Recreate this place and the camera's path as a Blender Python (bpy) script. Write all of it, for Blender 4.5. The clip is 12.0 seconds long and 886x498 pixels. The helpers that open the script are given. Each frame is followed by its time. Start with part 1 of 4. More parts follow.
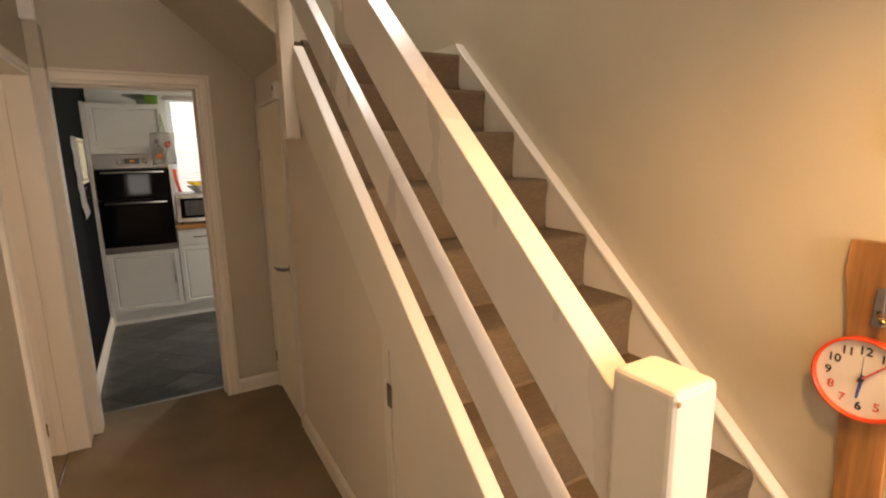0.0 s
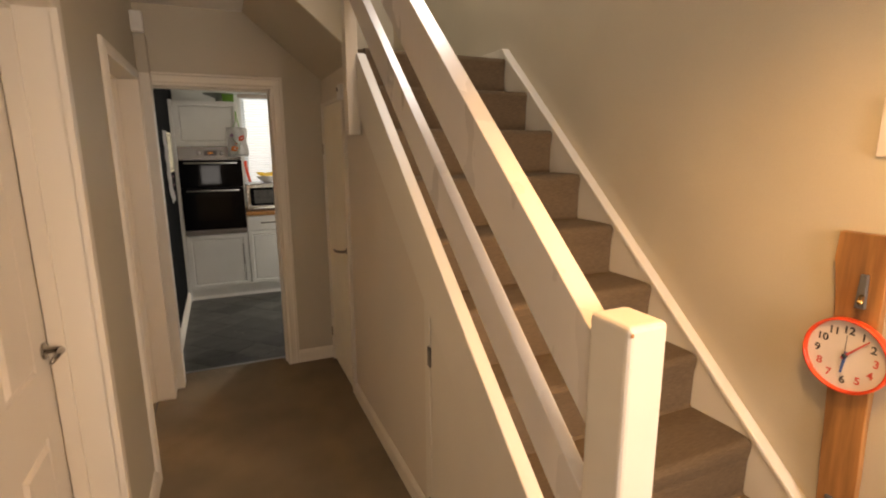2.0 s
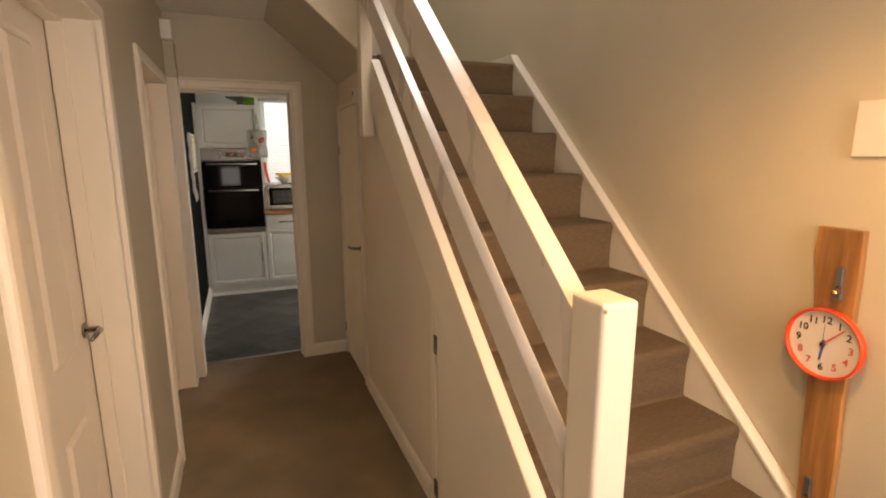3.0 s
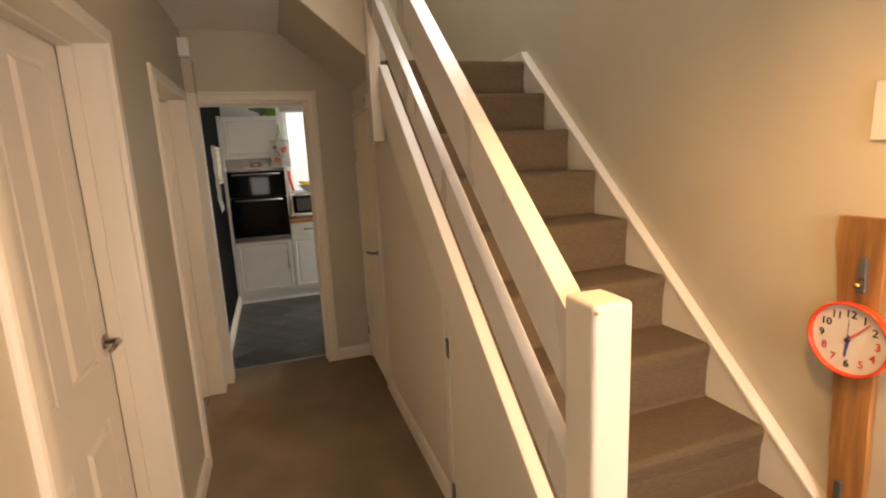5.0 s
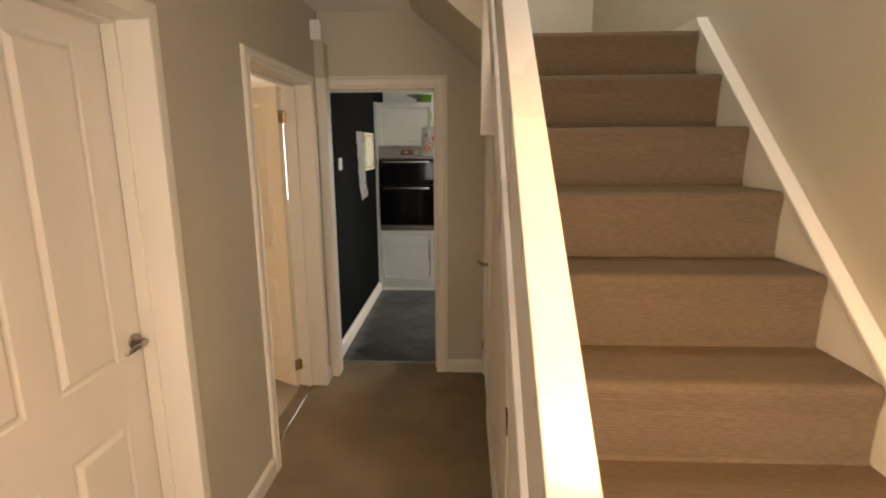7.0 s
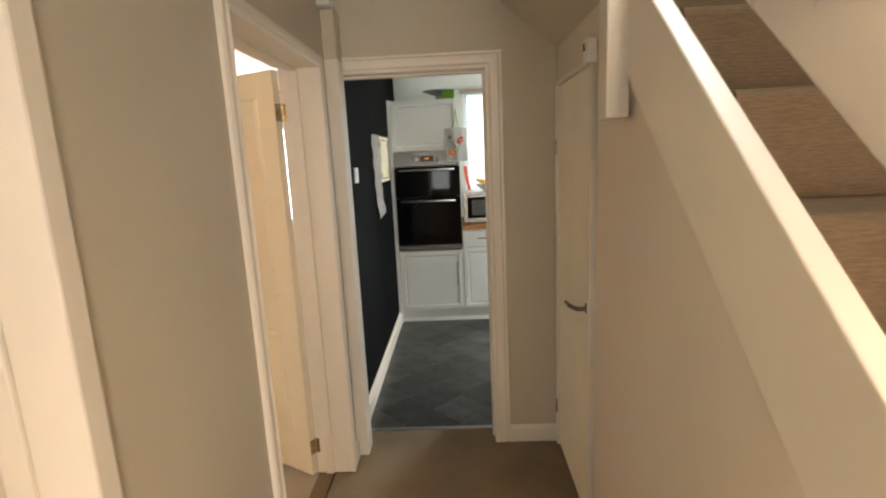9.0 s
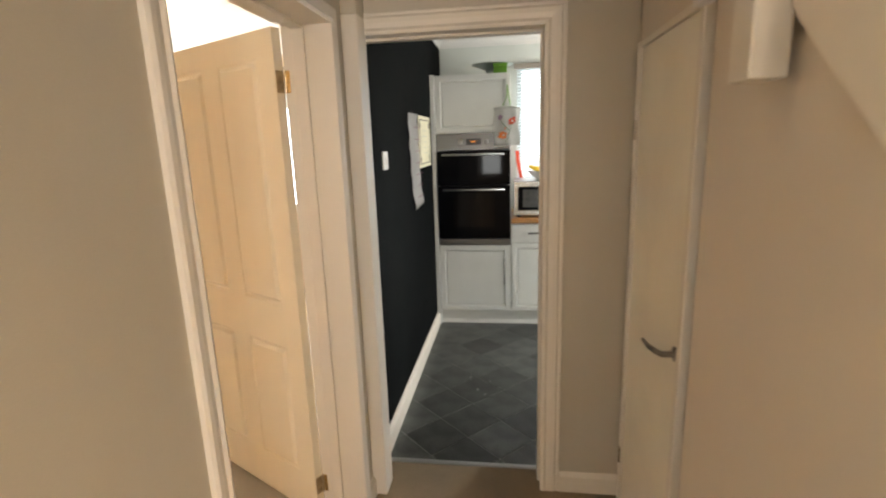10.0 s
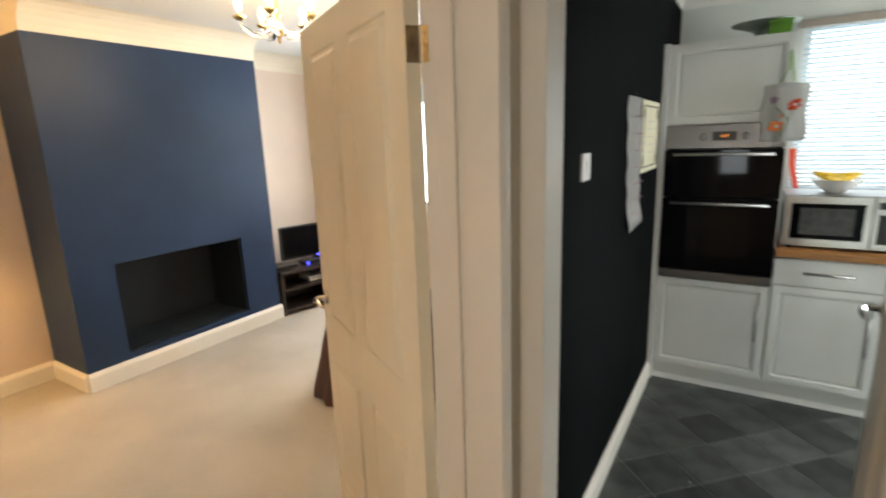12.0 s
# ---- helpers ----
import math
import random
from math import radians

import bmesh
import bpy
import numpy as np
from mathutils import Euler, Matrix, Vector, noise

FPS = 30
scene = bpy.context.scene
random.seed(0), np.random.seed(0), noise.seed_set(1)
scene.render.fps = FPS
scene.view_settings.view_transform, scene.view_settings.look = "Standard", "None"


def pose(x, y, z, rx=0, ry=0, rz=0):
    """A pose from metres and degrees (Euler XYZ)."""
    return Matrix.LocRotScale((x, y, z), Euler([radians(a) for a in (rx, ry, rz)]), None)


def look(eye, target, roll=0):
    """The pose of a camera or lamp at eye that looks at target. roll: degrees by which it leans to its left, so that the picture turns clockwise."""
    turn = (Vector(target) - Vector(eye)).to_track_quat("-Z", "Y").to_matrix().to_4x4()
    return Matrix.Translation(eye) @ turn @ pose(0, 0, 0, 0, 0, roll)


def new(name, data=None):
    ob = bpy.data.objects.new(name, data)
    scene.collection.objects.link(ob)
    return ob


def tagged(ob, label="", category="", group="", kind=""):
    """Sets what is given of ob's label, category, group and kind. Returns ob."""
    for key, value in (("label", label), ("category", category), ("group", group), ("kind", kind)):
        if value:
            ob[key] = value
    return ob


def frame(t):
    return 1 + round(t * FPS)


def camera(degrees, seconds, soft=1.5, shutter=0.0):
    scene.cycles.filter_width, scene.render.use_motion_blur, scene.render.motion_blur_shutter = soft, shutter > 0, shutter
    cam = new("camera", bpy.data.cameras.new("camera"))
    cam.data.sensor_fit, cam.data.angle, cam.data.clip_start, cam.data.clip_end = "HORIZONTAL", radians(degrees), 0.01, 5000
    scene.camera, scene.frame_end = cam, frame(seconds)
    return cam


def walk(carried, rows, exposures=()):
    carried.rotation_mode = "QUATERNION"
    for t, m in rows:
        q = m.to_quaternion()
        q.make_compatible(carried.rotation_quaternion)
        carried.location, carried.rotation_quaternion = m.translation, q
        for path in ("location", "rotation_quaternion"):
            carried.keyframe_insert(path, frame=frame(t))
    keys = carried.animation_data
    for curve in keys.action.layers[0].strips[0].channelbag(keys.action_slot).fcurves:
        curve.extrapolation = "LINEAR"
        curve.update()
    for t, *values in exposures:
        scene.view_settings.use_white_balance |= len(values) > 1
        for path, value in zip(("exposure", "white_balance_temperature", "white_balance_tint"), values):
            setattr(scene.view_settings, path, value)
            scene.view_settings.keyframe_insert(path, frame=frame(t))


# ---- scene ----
cam = camera(83.4, 12.0, soft=2.0, shutter=0.5)
METRES, EYE, TILT, LEAN, TURN = 8.0, 1.5, 0.0, 0.0, -7.5
PATH = [
    (0, (0.437, -3.415, 1.587), (1.412, -1.711, 1.205), -1.0),
    (0.5, (0.384, -3.434, 1.587), (1.384, -1.746, 1.201), -0.2),
    (1, (0.358, -3.48, 1.584), (1.282, -1.755, 1.174), -0.2),
    (1.5, (0.362, -3.569, 1.593), (1.228, -1.816, 1.172), -0.4),
    (2, (0.356, -3.668, 1.586), (1.148, -1.874, 1.191), -0.3),
    (2.5, (0.334, -3.744, 1.579), (1.102, -1.94, 1.186), 0.4),
    (3, (0.34, -3.799, 1.574), (1.076, -1.979, 1.192), -0.1),
    (5, (0.428, -3.819, 1.577), (1.049, -1.955, 1.202), -2.7),
    (5.5, (0.563, -3.737, 1.588), (0.942, -1.807, 1.225), -1.5),
    (6, (0.671, -3.664, 1.602), (0.918, -1.715, 1.226), -2.2),
    (6.5, (0.811, -3.515, 1.62), (0.836, -1.547, 1.264), -0.4),
    (7, (0.904, -3.369, 1.609), (0.818, -1.411, 1.207), -0.3),
    (7.2, (0.855, -3.309, 1.581), (0.766, -1.344, 1.223), 0.2),
    (8.8, (0.548, -2.579, 1.571), (0.496, -0.611, 1.22), -3.8),
    (9, (0.558, -2.518, 1.578), (0.483, -0.554, 1.208), -2.7),
    (9.5, (0.567, -2.299, 1.57), (0.437, -0.345, 1.166), -2.2),
    (10, (0.582, -2.012, 1.578), (0.306, -0.078, 1.149), -1.9),
    (10.5, (0.591, -1.802, 1.561), (0.121, 0.095, 1.137), -3.1),
    (11, (0.584, -1.548, 1.585), (-0.104, 0.285, 1.177), -2.1),
    (11.5, (0.535, -1.397, 1.593), (-0.287, 0.37, 1.143), -2.0),
    (12, (0.422, -1.208, 1.594), (-0.61, 0.45, 1.161), -2.0),
]
EXPOSURES = [(0.0, -0.06, 8300, 20), (1.5, -0.20, 8300, 20), (3.0, -0.18, 8300, 20), (5.0, -0.12, 8200, 19), (6.0, 0.04, 7900, 17), (7.2, 0.20, 7700, 14), (8.8, 0.52, 7050, 11), (10.0, 0.70, 7100, 12), (11.0, 0.50, 7100, 11), (12.0, 0.30, 6650, 8)]
walk(cam, [(t, look(eye, target, roll)) for t, eye, target, roll in PATH], EXPOSURES)

# ---- world and lights ----
world = bpy.data.worlds.new("world")
scene.world = world
world.use_nodes = True
wn = world.node_tree.nodes
sky = wn.new("ShaderNodeTexSky")
sky.sky_type, sky.sun_disc = "NISHITA", False
sky.sun_elevation, sky.sun_rotation = radians(35), radians(200)
wn["Background"].inputs[1].default_value = 0.1
world.node_tree.links.new(sky.outputs[0], wn["Background"].inputs[0])



def lamp(name, kind, place, target, power, color, **kw):
    d = bpy.data.lights.new(name, kind)
    d.energy, d.color = power, color
    for key, value in kw.items():
        setattr(d, key, value)
    ob = new(name, d)
    ob.matrix_world = look(place, target) if target else Matrix.Translation(place)
    return ob


DAY = (0.86, 0.94, 1.0)
WARM = (1.0, 0.61, 0.25)
sun = lamp("sun", "SUN", (0, 20, 20), (3, 0, 0), 0.8, (1.0, 0.96, 0.9), angle=radians(12))
lamp("kitchen_window_light", "AREA", (1.08, 2.86, 1.7), (1.08, 0, 1.2), 4.5, DAY, shape="RECTANGLE", size=0.95, size_y=1.0)
# added fill from the east for the cabinets; no such opening is known
lamp("kitchen_door_light", "AREA", (2.64, 1.75, 1.35), (0, 1.55, 0.9), 38, (0.92, 0.95, 0.96), shape="RECTANGLE", size=0.7, size_y=1.5)
lamp("back_door_light", "AREA", (2.05, 2.90, 1.4), (0.3, 0.0, 0.0), 9, DAY, shape="RECTANGLE", size=0.2, size_y=1.0, spread=radians(60))
lamp("living_window_light", "AREA", (-2.1, 3.28, 1.55), (-2.1, 0, 0.9), 46, DAY, shape="RECTANGLE", size=1.9, size_y=1.3)
lamp("front_window_light", "AREA", (1.5, -4.71, 1.5), (1.1, -2.5, 0.8), 39, (1.0, 0.91, 0.85), shape="RECTANGLE", size=0.7, size_y=1.1)
lamp("front_door_light", "AREA", (0.15, -4.71, 1.04), (0.15, -2.5, 1.04), 8, DAY, shape="RECTANGLE", size=0.38, size_y=0.40)
lamp("landing_window_light", "AREA", (2.05, -0.95, 4.15), (1.1, -0.9, 1.5), 50, DAY, shape="RECTANGLE", size=0.65, size_y=0.8)
lamp("hall_bulb", "POINT", (1.22, -3.28, 2.11), None, 50, WARM, shadow_soft_size=0.055)
# added warm light, out of view, for the golden glow on the alcove wall
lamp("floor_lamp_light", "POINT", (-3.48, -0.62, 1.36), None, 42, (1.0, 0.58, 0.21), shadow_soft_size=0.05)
lamp("chandelier_light", "POINT", (-1.8, 0.775, 2.26), None, 50, (1.0, 0.74, 0.42), shadow_soft_size=0.12)

# ---- materials ----


def material(name, color, rough=0.5, metal=0.0, vary=0.06, scale=3.0, fine=120.0, bump=0.0, fine_vary=0.0, stretch=(1, 1, 1), coat=0.0, alt=None, spec=0.5):
    m = bpy.data.materials.new(name)
    m.use_nodes = True
    nt = m.node_tree
    n, l = nt.nodes, nt.links
    b = n["Principled BSDF"]
    b.inputs["Roughness"].default_value = rough
    b.inputs["Metallic"].default_value = metal
    b.inputs["Coat Weight"].default_value = coat
    b.inputs["Specular IOR Level"].default_value = spec
    tc = n.new("ShaderNodeTexCoord")
    mp = n.new("ShaderNodeMapping")
    mp.inputs["Scale"].default_value = stretch
    l.new(tc.outputs["Object"], mp.inputs[0])
    big = n.new("ShaderNodeTexNoise")
    big.inputs["Scale"].default_value, big.inputs["Detail"].default_value = scale, 5
    l.new(mp.outputs[0], big.inputs["Vector"])
    small = n.new("ShaderNodeTexNoise")
    small.inputs["Scale"].default_value, small.inputs["Detail"].default_value = fine, 3
    l.new(mp.outputs[0], small.inputs["Vector"])
    ramp = n.new("ShaderNodeValToRGB")
    other = alt or tuple(c * (1 - vary * 2.2) for c in color)
    ramp.color_ramp.elements[0].color = (*other, 1)
    ramp.color_ramp.elements[1].color = (*tuple(min(1, c * (1 + vary)) for c in color), 1)
    ramp.color_ramp.elements[0].position, ramp.color_ramp.elements[1].position = 0.32, 0.62
    l.new(big.outputs["Fac"], ramp.inputs[0])
    last = ramp.outputs[0]
    if fine_vary:
        mix = n.new("ShaderNodeMix")
        mix.data_type, mix.blend_type = "RGBA", "MULTIPLY"
        mr = n.new("ShaderNodeMapRange")
        mr.inputs["From Min"].default_value, mr.inputs["From Max"].default_value = 0.35, 0.65
        mr.inputs["To Min"].default_value, mr.inputs["To Max"].default_value = 1 - fine_vary, 1 + fine_vary
        l.new(small.outputs["Fac"], mr.inputs["Value"])
        mix.inputs[0].default_value = 1
        l.new(last, mix.inputs[6])
        l.new(mr.outputs[0], mix.inputs[7])
        last = mix.outputs[2]
    l.new(last, b.inputs["Base Color"])
    if rough > 0.05:
        rr = n.new("ShaderNodeMapRange")
        rr.inputs["To Min"].default_value, rr.inputs["To Max"].default_value = rough * 0.85, min(1, rough * 1.15)
        l.new(big.outputs["Fac"], rr.inputs["Value"])
        l.new(rr.outputs[0], b.inputs["Roughness"])
    if bump:
        bp = n.new("ShaderNodeBump")
        bp.inputs["Strength"].default_value, bp.inputs["Distance"].default_value = bump, 0.004
        l.new(small.outputs["Fac"], bp.inputs["Height"])
        l.new(bp.outputs[0], b.inputs["Normal"])
    return m


def glow(name, color, strength):
    m = bpy.data.materials.new(name)
    m.use_nodes = True
    b = m.node_tree.nodes["Principled BSDF"]
    b.inputs["Base Color"].default_value = (*color, 1)
    b.inputs["Emission Color"].default_value = (*color, 1)
    b.inputs["Emission Strength"].default_value = strength
    return m


def glass_material(name, color=(1, 1, 1), rough=0.02):
    m = bpy.data.materials.new(name)
    m.use_nodes = True
    b = m.node_tree.nodes["Principled BSDF"]
    b.inputs["Base Color"].default_value = (*color, 1)
    b.inputs["Transmission Weight"].default_value = 1
    b.inputs["Roughness"].default_value = rough
    b.inputs["IOR"].default_value = 1.45
    return m


M_WALL = material("taupe_wall_paint", (0.56, 0.50, 0.395), 0.55, vary=0.03, scale=1.3, fine=260, bump=0.12, fine_vary=0.015)
M_WALLG = material("grey_beige_wall_paint", (0.51, 0.47, 0.385), 0.55, vary=0.03, scale=1.3, fine=260, bump=0.12, fine_vary=0.015)
# wall paint made lighter to stand in for light missing under the stairs
M_PANEL = material("lightened_panel_paint", (0.67, 0.61, 0.53), 0.5, vary=0.03, scale=1.3, fine=220, bump=0.1, stretch=(1, 1, 0.4))
M_CEIL = material("ceiling_paint", (0.80, 0.79, 0.76), 0.8, vary=0.02, scale=2, fine=180, bump=0.1)
M_TRIM = material("white_trim_paint", (0.74, 0.70, 0.625), 0.42, vary=0.015, scale=4, fine=90, bump=0.04, stretch=(1, 1, 0.35))
M_APRON = material("white_satin_panel", (0.81, 0.78, 0.67), 0.4, vary=0.03, scale=3, fine=120, bump=0.06)
M_DOOR = material("moulded_door_paint", (0.744, 0.698, 0.639), 0.36, vary=0.016, scale=5, fine=70, bump=0.12, stretch=(1, 1, 0.12))
M_BANISTER = material("white_gloss_banister_paint", (0.703, 0.665, 0.630), 0.28, vary=0.02, scale=4, fine=90, bump=0.06, stretch=(1, 1, 0.35))
# white door paint with the chandelier's warm light put into its colour
M_DOOR_LIT = material("warm_lit_door_paint", (0.80, 0.74, 0.595), 0.38, vary=0.016, scale=5, fine=70, bump=0.12, stretch=(1, 1, 0.12))
M_CARPET = material("taupe_carpet", (0.25, 0.196, 0.134), 0.95, vary=0.10, scale=2.2, fine=420, bump=0.9, fine_vary=0.22, spec=0.1)
M_STAIRC = material("stair_carpet", (0.142, 0.103, 0.068), 0.95, vary=0.10, scale=3.5, fine=330, bump=0.6, fine_vary=0.13, stretch=(0.12, 1, 1), spec=0.1)
M_LCARPET = material("pale_carpet", (0.42, 0.385, 0.34), 0.95, vary=0.06, scale=1.5, fine=380, bump=0.8, fine_vary=0.14, spec=0.1)
M_CHAR = material("charcoal_wall_paint", (0.0032, 0.0042, 0.0044), 0.8, vary=0.2, scale=2.5, fine=240, bump=0.12, fine_vary=0.06, spec=0.05)
M_NAVY = material("navy_wall_paint", (0.015, 0.033, 0.080), 0.45, vary=0.08, scale=1.5, fine=240, bump=0.1, fine_vary=0.03, spec=0.28)
M_NAVYDARK = material("dark_navy_hearth", (0.004, 0.0075, 0.013), 0.6, vary=0.25, scale=6, fine=150, bump=0.2)
M_CREAM = material("blush_wall_paint", (0.70, 0.58, 0.49), 0.6, vary=0.03, scale=1.5, fine=250, bump=0.1)
M_COVE = material("cream_cove_paint", (0.80, 0.74, 0.62), 0.6, vary=0.02, scale=2, fine=200, bump=0.08)
M_KWALL = material("pale_green_grey_paint", (0.66, 0.69, 0.65), 0.6, vary=0.03, scale=2, fine=220, bump=0.1)
M_UNIT = material("white_foil_front", (0.76, 0.77, 0.75), 0.22, vary=0.02, scale=3, fine=60, bump=0.02)
M_STEEL = material("brushed_steel", (0.40, 0.395, 0.385), 0.42, 1.0, vary=0.06, scale=5, fine=160, bump=0.08, stretch=(0.1, 1, 1))
M_HANDLE = material("satin_steel_handle", (0.42, 0.42, 0.42), 0.4, 0.8, vary=0.03, scale=10)
# chrome with its reflection of the dark hall put into the base colour
M_CHROMEREFL = material("chrome_dark_reflection", (0.34, 0.32, 0.30), 0.16, 1.0, vary=0.08, scale=8)
M_CHROME = material("polished_chrome", (0.72, 0.69, 0.65), 0.14, 1.0, vary=0.05, scale=8)
M_BRASS = material("worn_brass", (0.70, 0.50, 0.22), 0.25, 1.0, vary=0.15, scale=20)
M_BLACKGL = material("black_oven_glass", (0.004, 0.004, 0.005), 0.04, vary=0.1, scale=2, spec=0.08)
M_OVENGREY = material("grey_screen", (0.05, 0.05, 0.048), 0.3, vary=0.2, scale=30)
M_OVENWIN = material("dark_oven_window", (0.007, 0.006, 0.006), 0.06, vary=0.1, scale=2, spec=0.16)
M_BLACK = material("black_plastic", (0.012, 0.012, 0.013), 0.35, vary=0.15, scale=8, fine=200, bump=0.05)
M_DARKWOOD = material("dark_brown_veneer", (0.020, 0.013, 0.010), 0.35, vary=0.25, scale=6, fine=60, bump=0.08, stretch=(1, 0.1, 1))
M_OAK = material("oiled_oak_worktop", (0.46, 0.21, 0.065), 0.35, vary=0.16, scale=9, fine=55, bump=0.12, fine_vary=0.1, stretch=(0.12, 1, 1))
M_PLANK = material("waney_pine_plank", (0.31, 0.145, 0.052), 0.5, vary=0.22, scale=9, fine=46, bump=0.35, fine_vary=0.22, stretch=(1, 1, 0.09))
M_WHITE = material("white_plastic", (0.80, 0.80, 0.78), 0.4, vary=0.02, scale=8)
M_PAPER = material("white_paper", (0.78, 0.77, 0.75), 0.8, vary=0.03, scale=7)
M_PAPERC = material("cream_paper", (0.74, 0.70, 0.52), 0.7, vary=0.04, scale=7)
M_FASCIA = material("dark_brushed_steel", (0.20, 0.195, 0.19), 0.3, 1.0, vary=0.10, scale=4, fine=140, bump=0.06, stretch=(0.1, 1, 1))
M_MWSTEEL = material("polished_steel", (0.55, 0.54, 0.52), 0.2, 1.0, vary=0.10, scale=7, fine=120, bump=0.05, stretch=(0.1, 1, 1))
M_AGED = material("aged_brass_plate", (0.42, 0.35, 0.24), 0.3, 0.9, vary=0.15, scale=40)
M_STEELG = material("grey_steel", (0.16, 0.16, 0.17), 0.4, 0.6, vary=0.08, scale=30)
M_ORANGE = material("orange_red_plastic", (0.74, 0.07, 0.024), 0.3, vary=0.05, scale=8)
M_FACE = material("clock_dial_card", (0.74, 0.68, 0.64), 0.6, vary=0.02, scale=8)
M_INK = material("dark_ink", (0.02, 0.022, 0.03), 0.6)
M_REDINK = material("red_ink", (0.62, 0.10, 0.09), 0.6)
M_BLUE = material("blue_clock_hand", (0.04, 0.10, 0.34), 0.4)
M_BRONZE = material("aged_iron_hook", (0.22, 0.21, 0.20), 0.4, 0.9, vary=0.2, scale=20)
M_SLATE = material("slate_vinyl", (0.050, 0.053, 0.050), 0.32, vary=0.24, scale=7, fine=120, bump=0.18, fine_vary=0.2, spec=0.4)
M_GROUT = material("pale_grey_joint", (0.25, 0.25, 0.24), 0.6, vary=0.1, scale=8)
M_BROWN = material("brown_fleece_throw", (0.075, 0.034, 0.026), 0.95, vary=0.15, scale=6, fine=260, bump=0.7, fine_vary=0.15)
M_CURTAIN = material("dark_brown_curtain", (0.03, 0.018, 0.013), 0.9, vary=0.2, scale=8, fine=260, bump=0.3)
M_GREEN = material("lime_green_tin", (0.10, 0.26, 0.02), 0.4, vary=0.08, scale=12)
M_CERAMIC = material("white_glazed_ceramic", (0.78, 0.77, 0.74), 0.15, vary=0.02, scale=6)
M_YELLOW = material("ripe_banana_skin", (0.80, 0.52, 0.03), 0.45, vary=0.12, scale=14)
M_CLOTH = material("white_cotton_towel", (0.76, 0.75, 0.72), 0.9, vary=0.03, scale=8, fine=500, bump=0.4)
M_POPPY = material("poppy_print", (0.78, 0.10, 0.045), 0.9, vary=0.2, scale=40)
M_POPPYO = material("orange_poppy_print", (0.85, 0.24, 0.06), 0.9, vary=0.2, scale=40)
M_MAUVE = material("faded_mauve_print", (0.34, 0.20, 0.30), 0.9, vary=0.2, scale=40)
M_STEM = material("grey_green_print", (0.16, 0.22, 0.12), 0.9)
M_RIBBON = material("green_ribbon", (0.22, 0.42, 0.10), 0.7)
M_GREYMETAL = material("grey_metal_tray", (0.42, 0.46, 0.42), 0.4, 0.6, vary=0.1, scale=8)
M_RAIL = material("limed_wood_rail", (0.30, 0.26, 0.22), 0.5, vary=0.1, scale=10, stretch=(0.1, 1, 1))
M_LED = glow("blue_led", (0.03, 0.03, 1.0), 9.0)
M_AMBER = glow("amber_digits", (1.0, 0.33, 0.04), 0.8)
M_BULB = glow("lit_bulb", (1.0, 0.80, 0.52), 40.0)
M_GLASS = glass_material("clear_glass")
M_BLIND = material("white_slat_blind", (0.80, 0.82, 0.82), 0.4, vary=0.02, scale=8)
_nt = M_BLIND.node_tree
_tr, _mx = _nt.nodes.new("ShaderNodeBsdfTranslucent"), _nt.nodes.new("ShaderNodeMixShader")
_tr.inputs[0].default_value = (0.86, 0.95, 1.0, 1)
_mx.inputs[0].default_value = 0.72
_nt.links.new(_nt.nodes["Principled BSDF"].outputs[0], _mx.inputs[1])
_nt.links.new(_tr.outputs[0], _mx.inputs[2])
_nt.links.new(_mx.outputs[0], _nt.nodes["Material Output"].inputs[0])



def per_object(m, low, high):
    """Lightens and darkens a material from object to object."""
    nt = m.node_tree
    b = nt.nodes["Principled BSDF"]
    src = b.inputs["Base Color"].links[0].from_socket
    info, mr, mix = nt.nodes.new("ShaderNodeObjectInfo"), nt.nodes.new("ShaderNodeMapRange"), nt.nodes.new("ShaderNodeMix")
    mr.inputs["To Min"].default_value, mr.inputs["To Max"].default_value = low, high
    nt.links.new(info.outputs["Random"], mr.inputs["Value"])
    mix.data_type, mix.blend_type = "RGBA", "MULTIPLY"
    mix.inputs[0].default_value = 1
    nt.links.new(src, mix.inputs[6])
    nt.links.new(mr.outputs[0], mix.inputs[7])
    nt.links.new(mix.outputs[2], b.inputs["Base Color"])




def ribs(m, scale, strength):
    """Fine woven ribs running across a carpet, on treads and risers alike."""
    nt = m.node_tree
    tc, mp, wv, bp = (nt.nodes.new(k) for k in ("ShaderNodeTexCoord", "ShaderNodeMapping", "ShaderNodeTexWave", "ShaderNodeBump"))
    mp.inputs["Scale"].default_value = (0.02, 1, 1)
    wv.wave_type, wv.bands_direction = "BANDS", "DIAGONAL"
    wv.inputs["Scale"].default_value, wv.inputs["Distortion"].default_value = scale, 1.2
    wv.inputs["Detail"].default_value, wv.inputs["Detail Scale"].default_value = 2, 3
    bp.inputs["Strength"].default_value, bp.inputs["Distance"].default_value = strength, 0.003
    nt.links.new(tc.outputs["Object"], mp.inputs[0])
    nt.links.new(mp.outputs[0], wv.inputs[0])
    nt.links.new(wv.outputs["Fac"], bp.inputs["Height"])
    b = nt.nodes["Principled BSDF"]
    old = b.inputs["Normal"].links[0].from_socket if b.inputs["Normal"].links else None
    if old:
        nt.links.new(old, bp.inputs["Normal"])
    nt.links.new(bp.outputs[0], b.inputs["Normal"])


per_object(M_SLATE, 0.65, 1.7)
per_object(M_STAIRC, 0.93, 1.07)
ribs(M_STAIRC, 75, 0.22)

# ---- builders ----


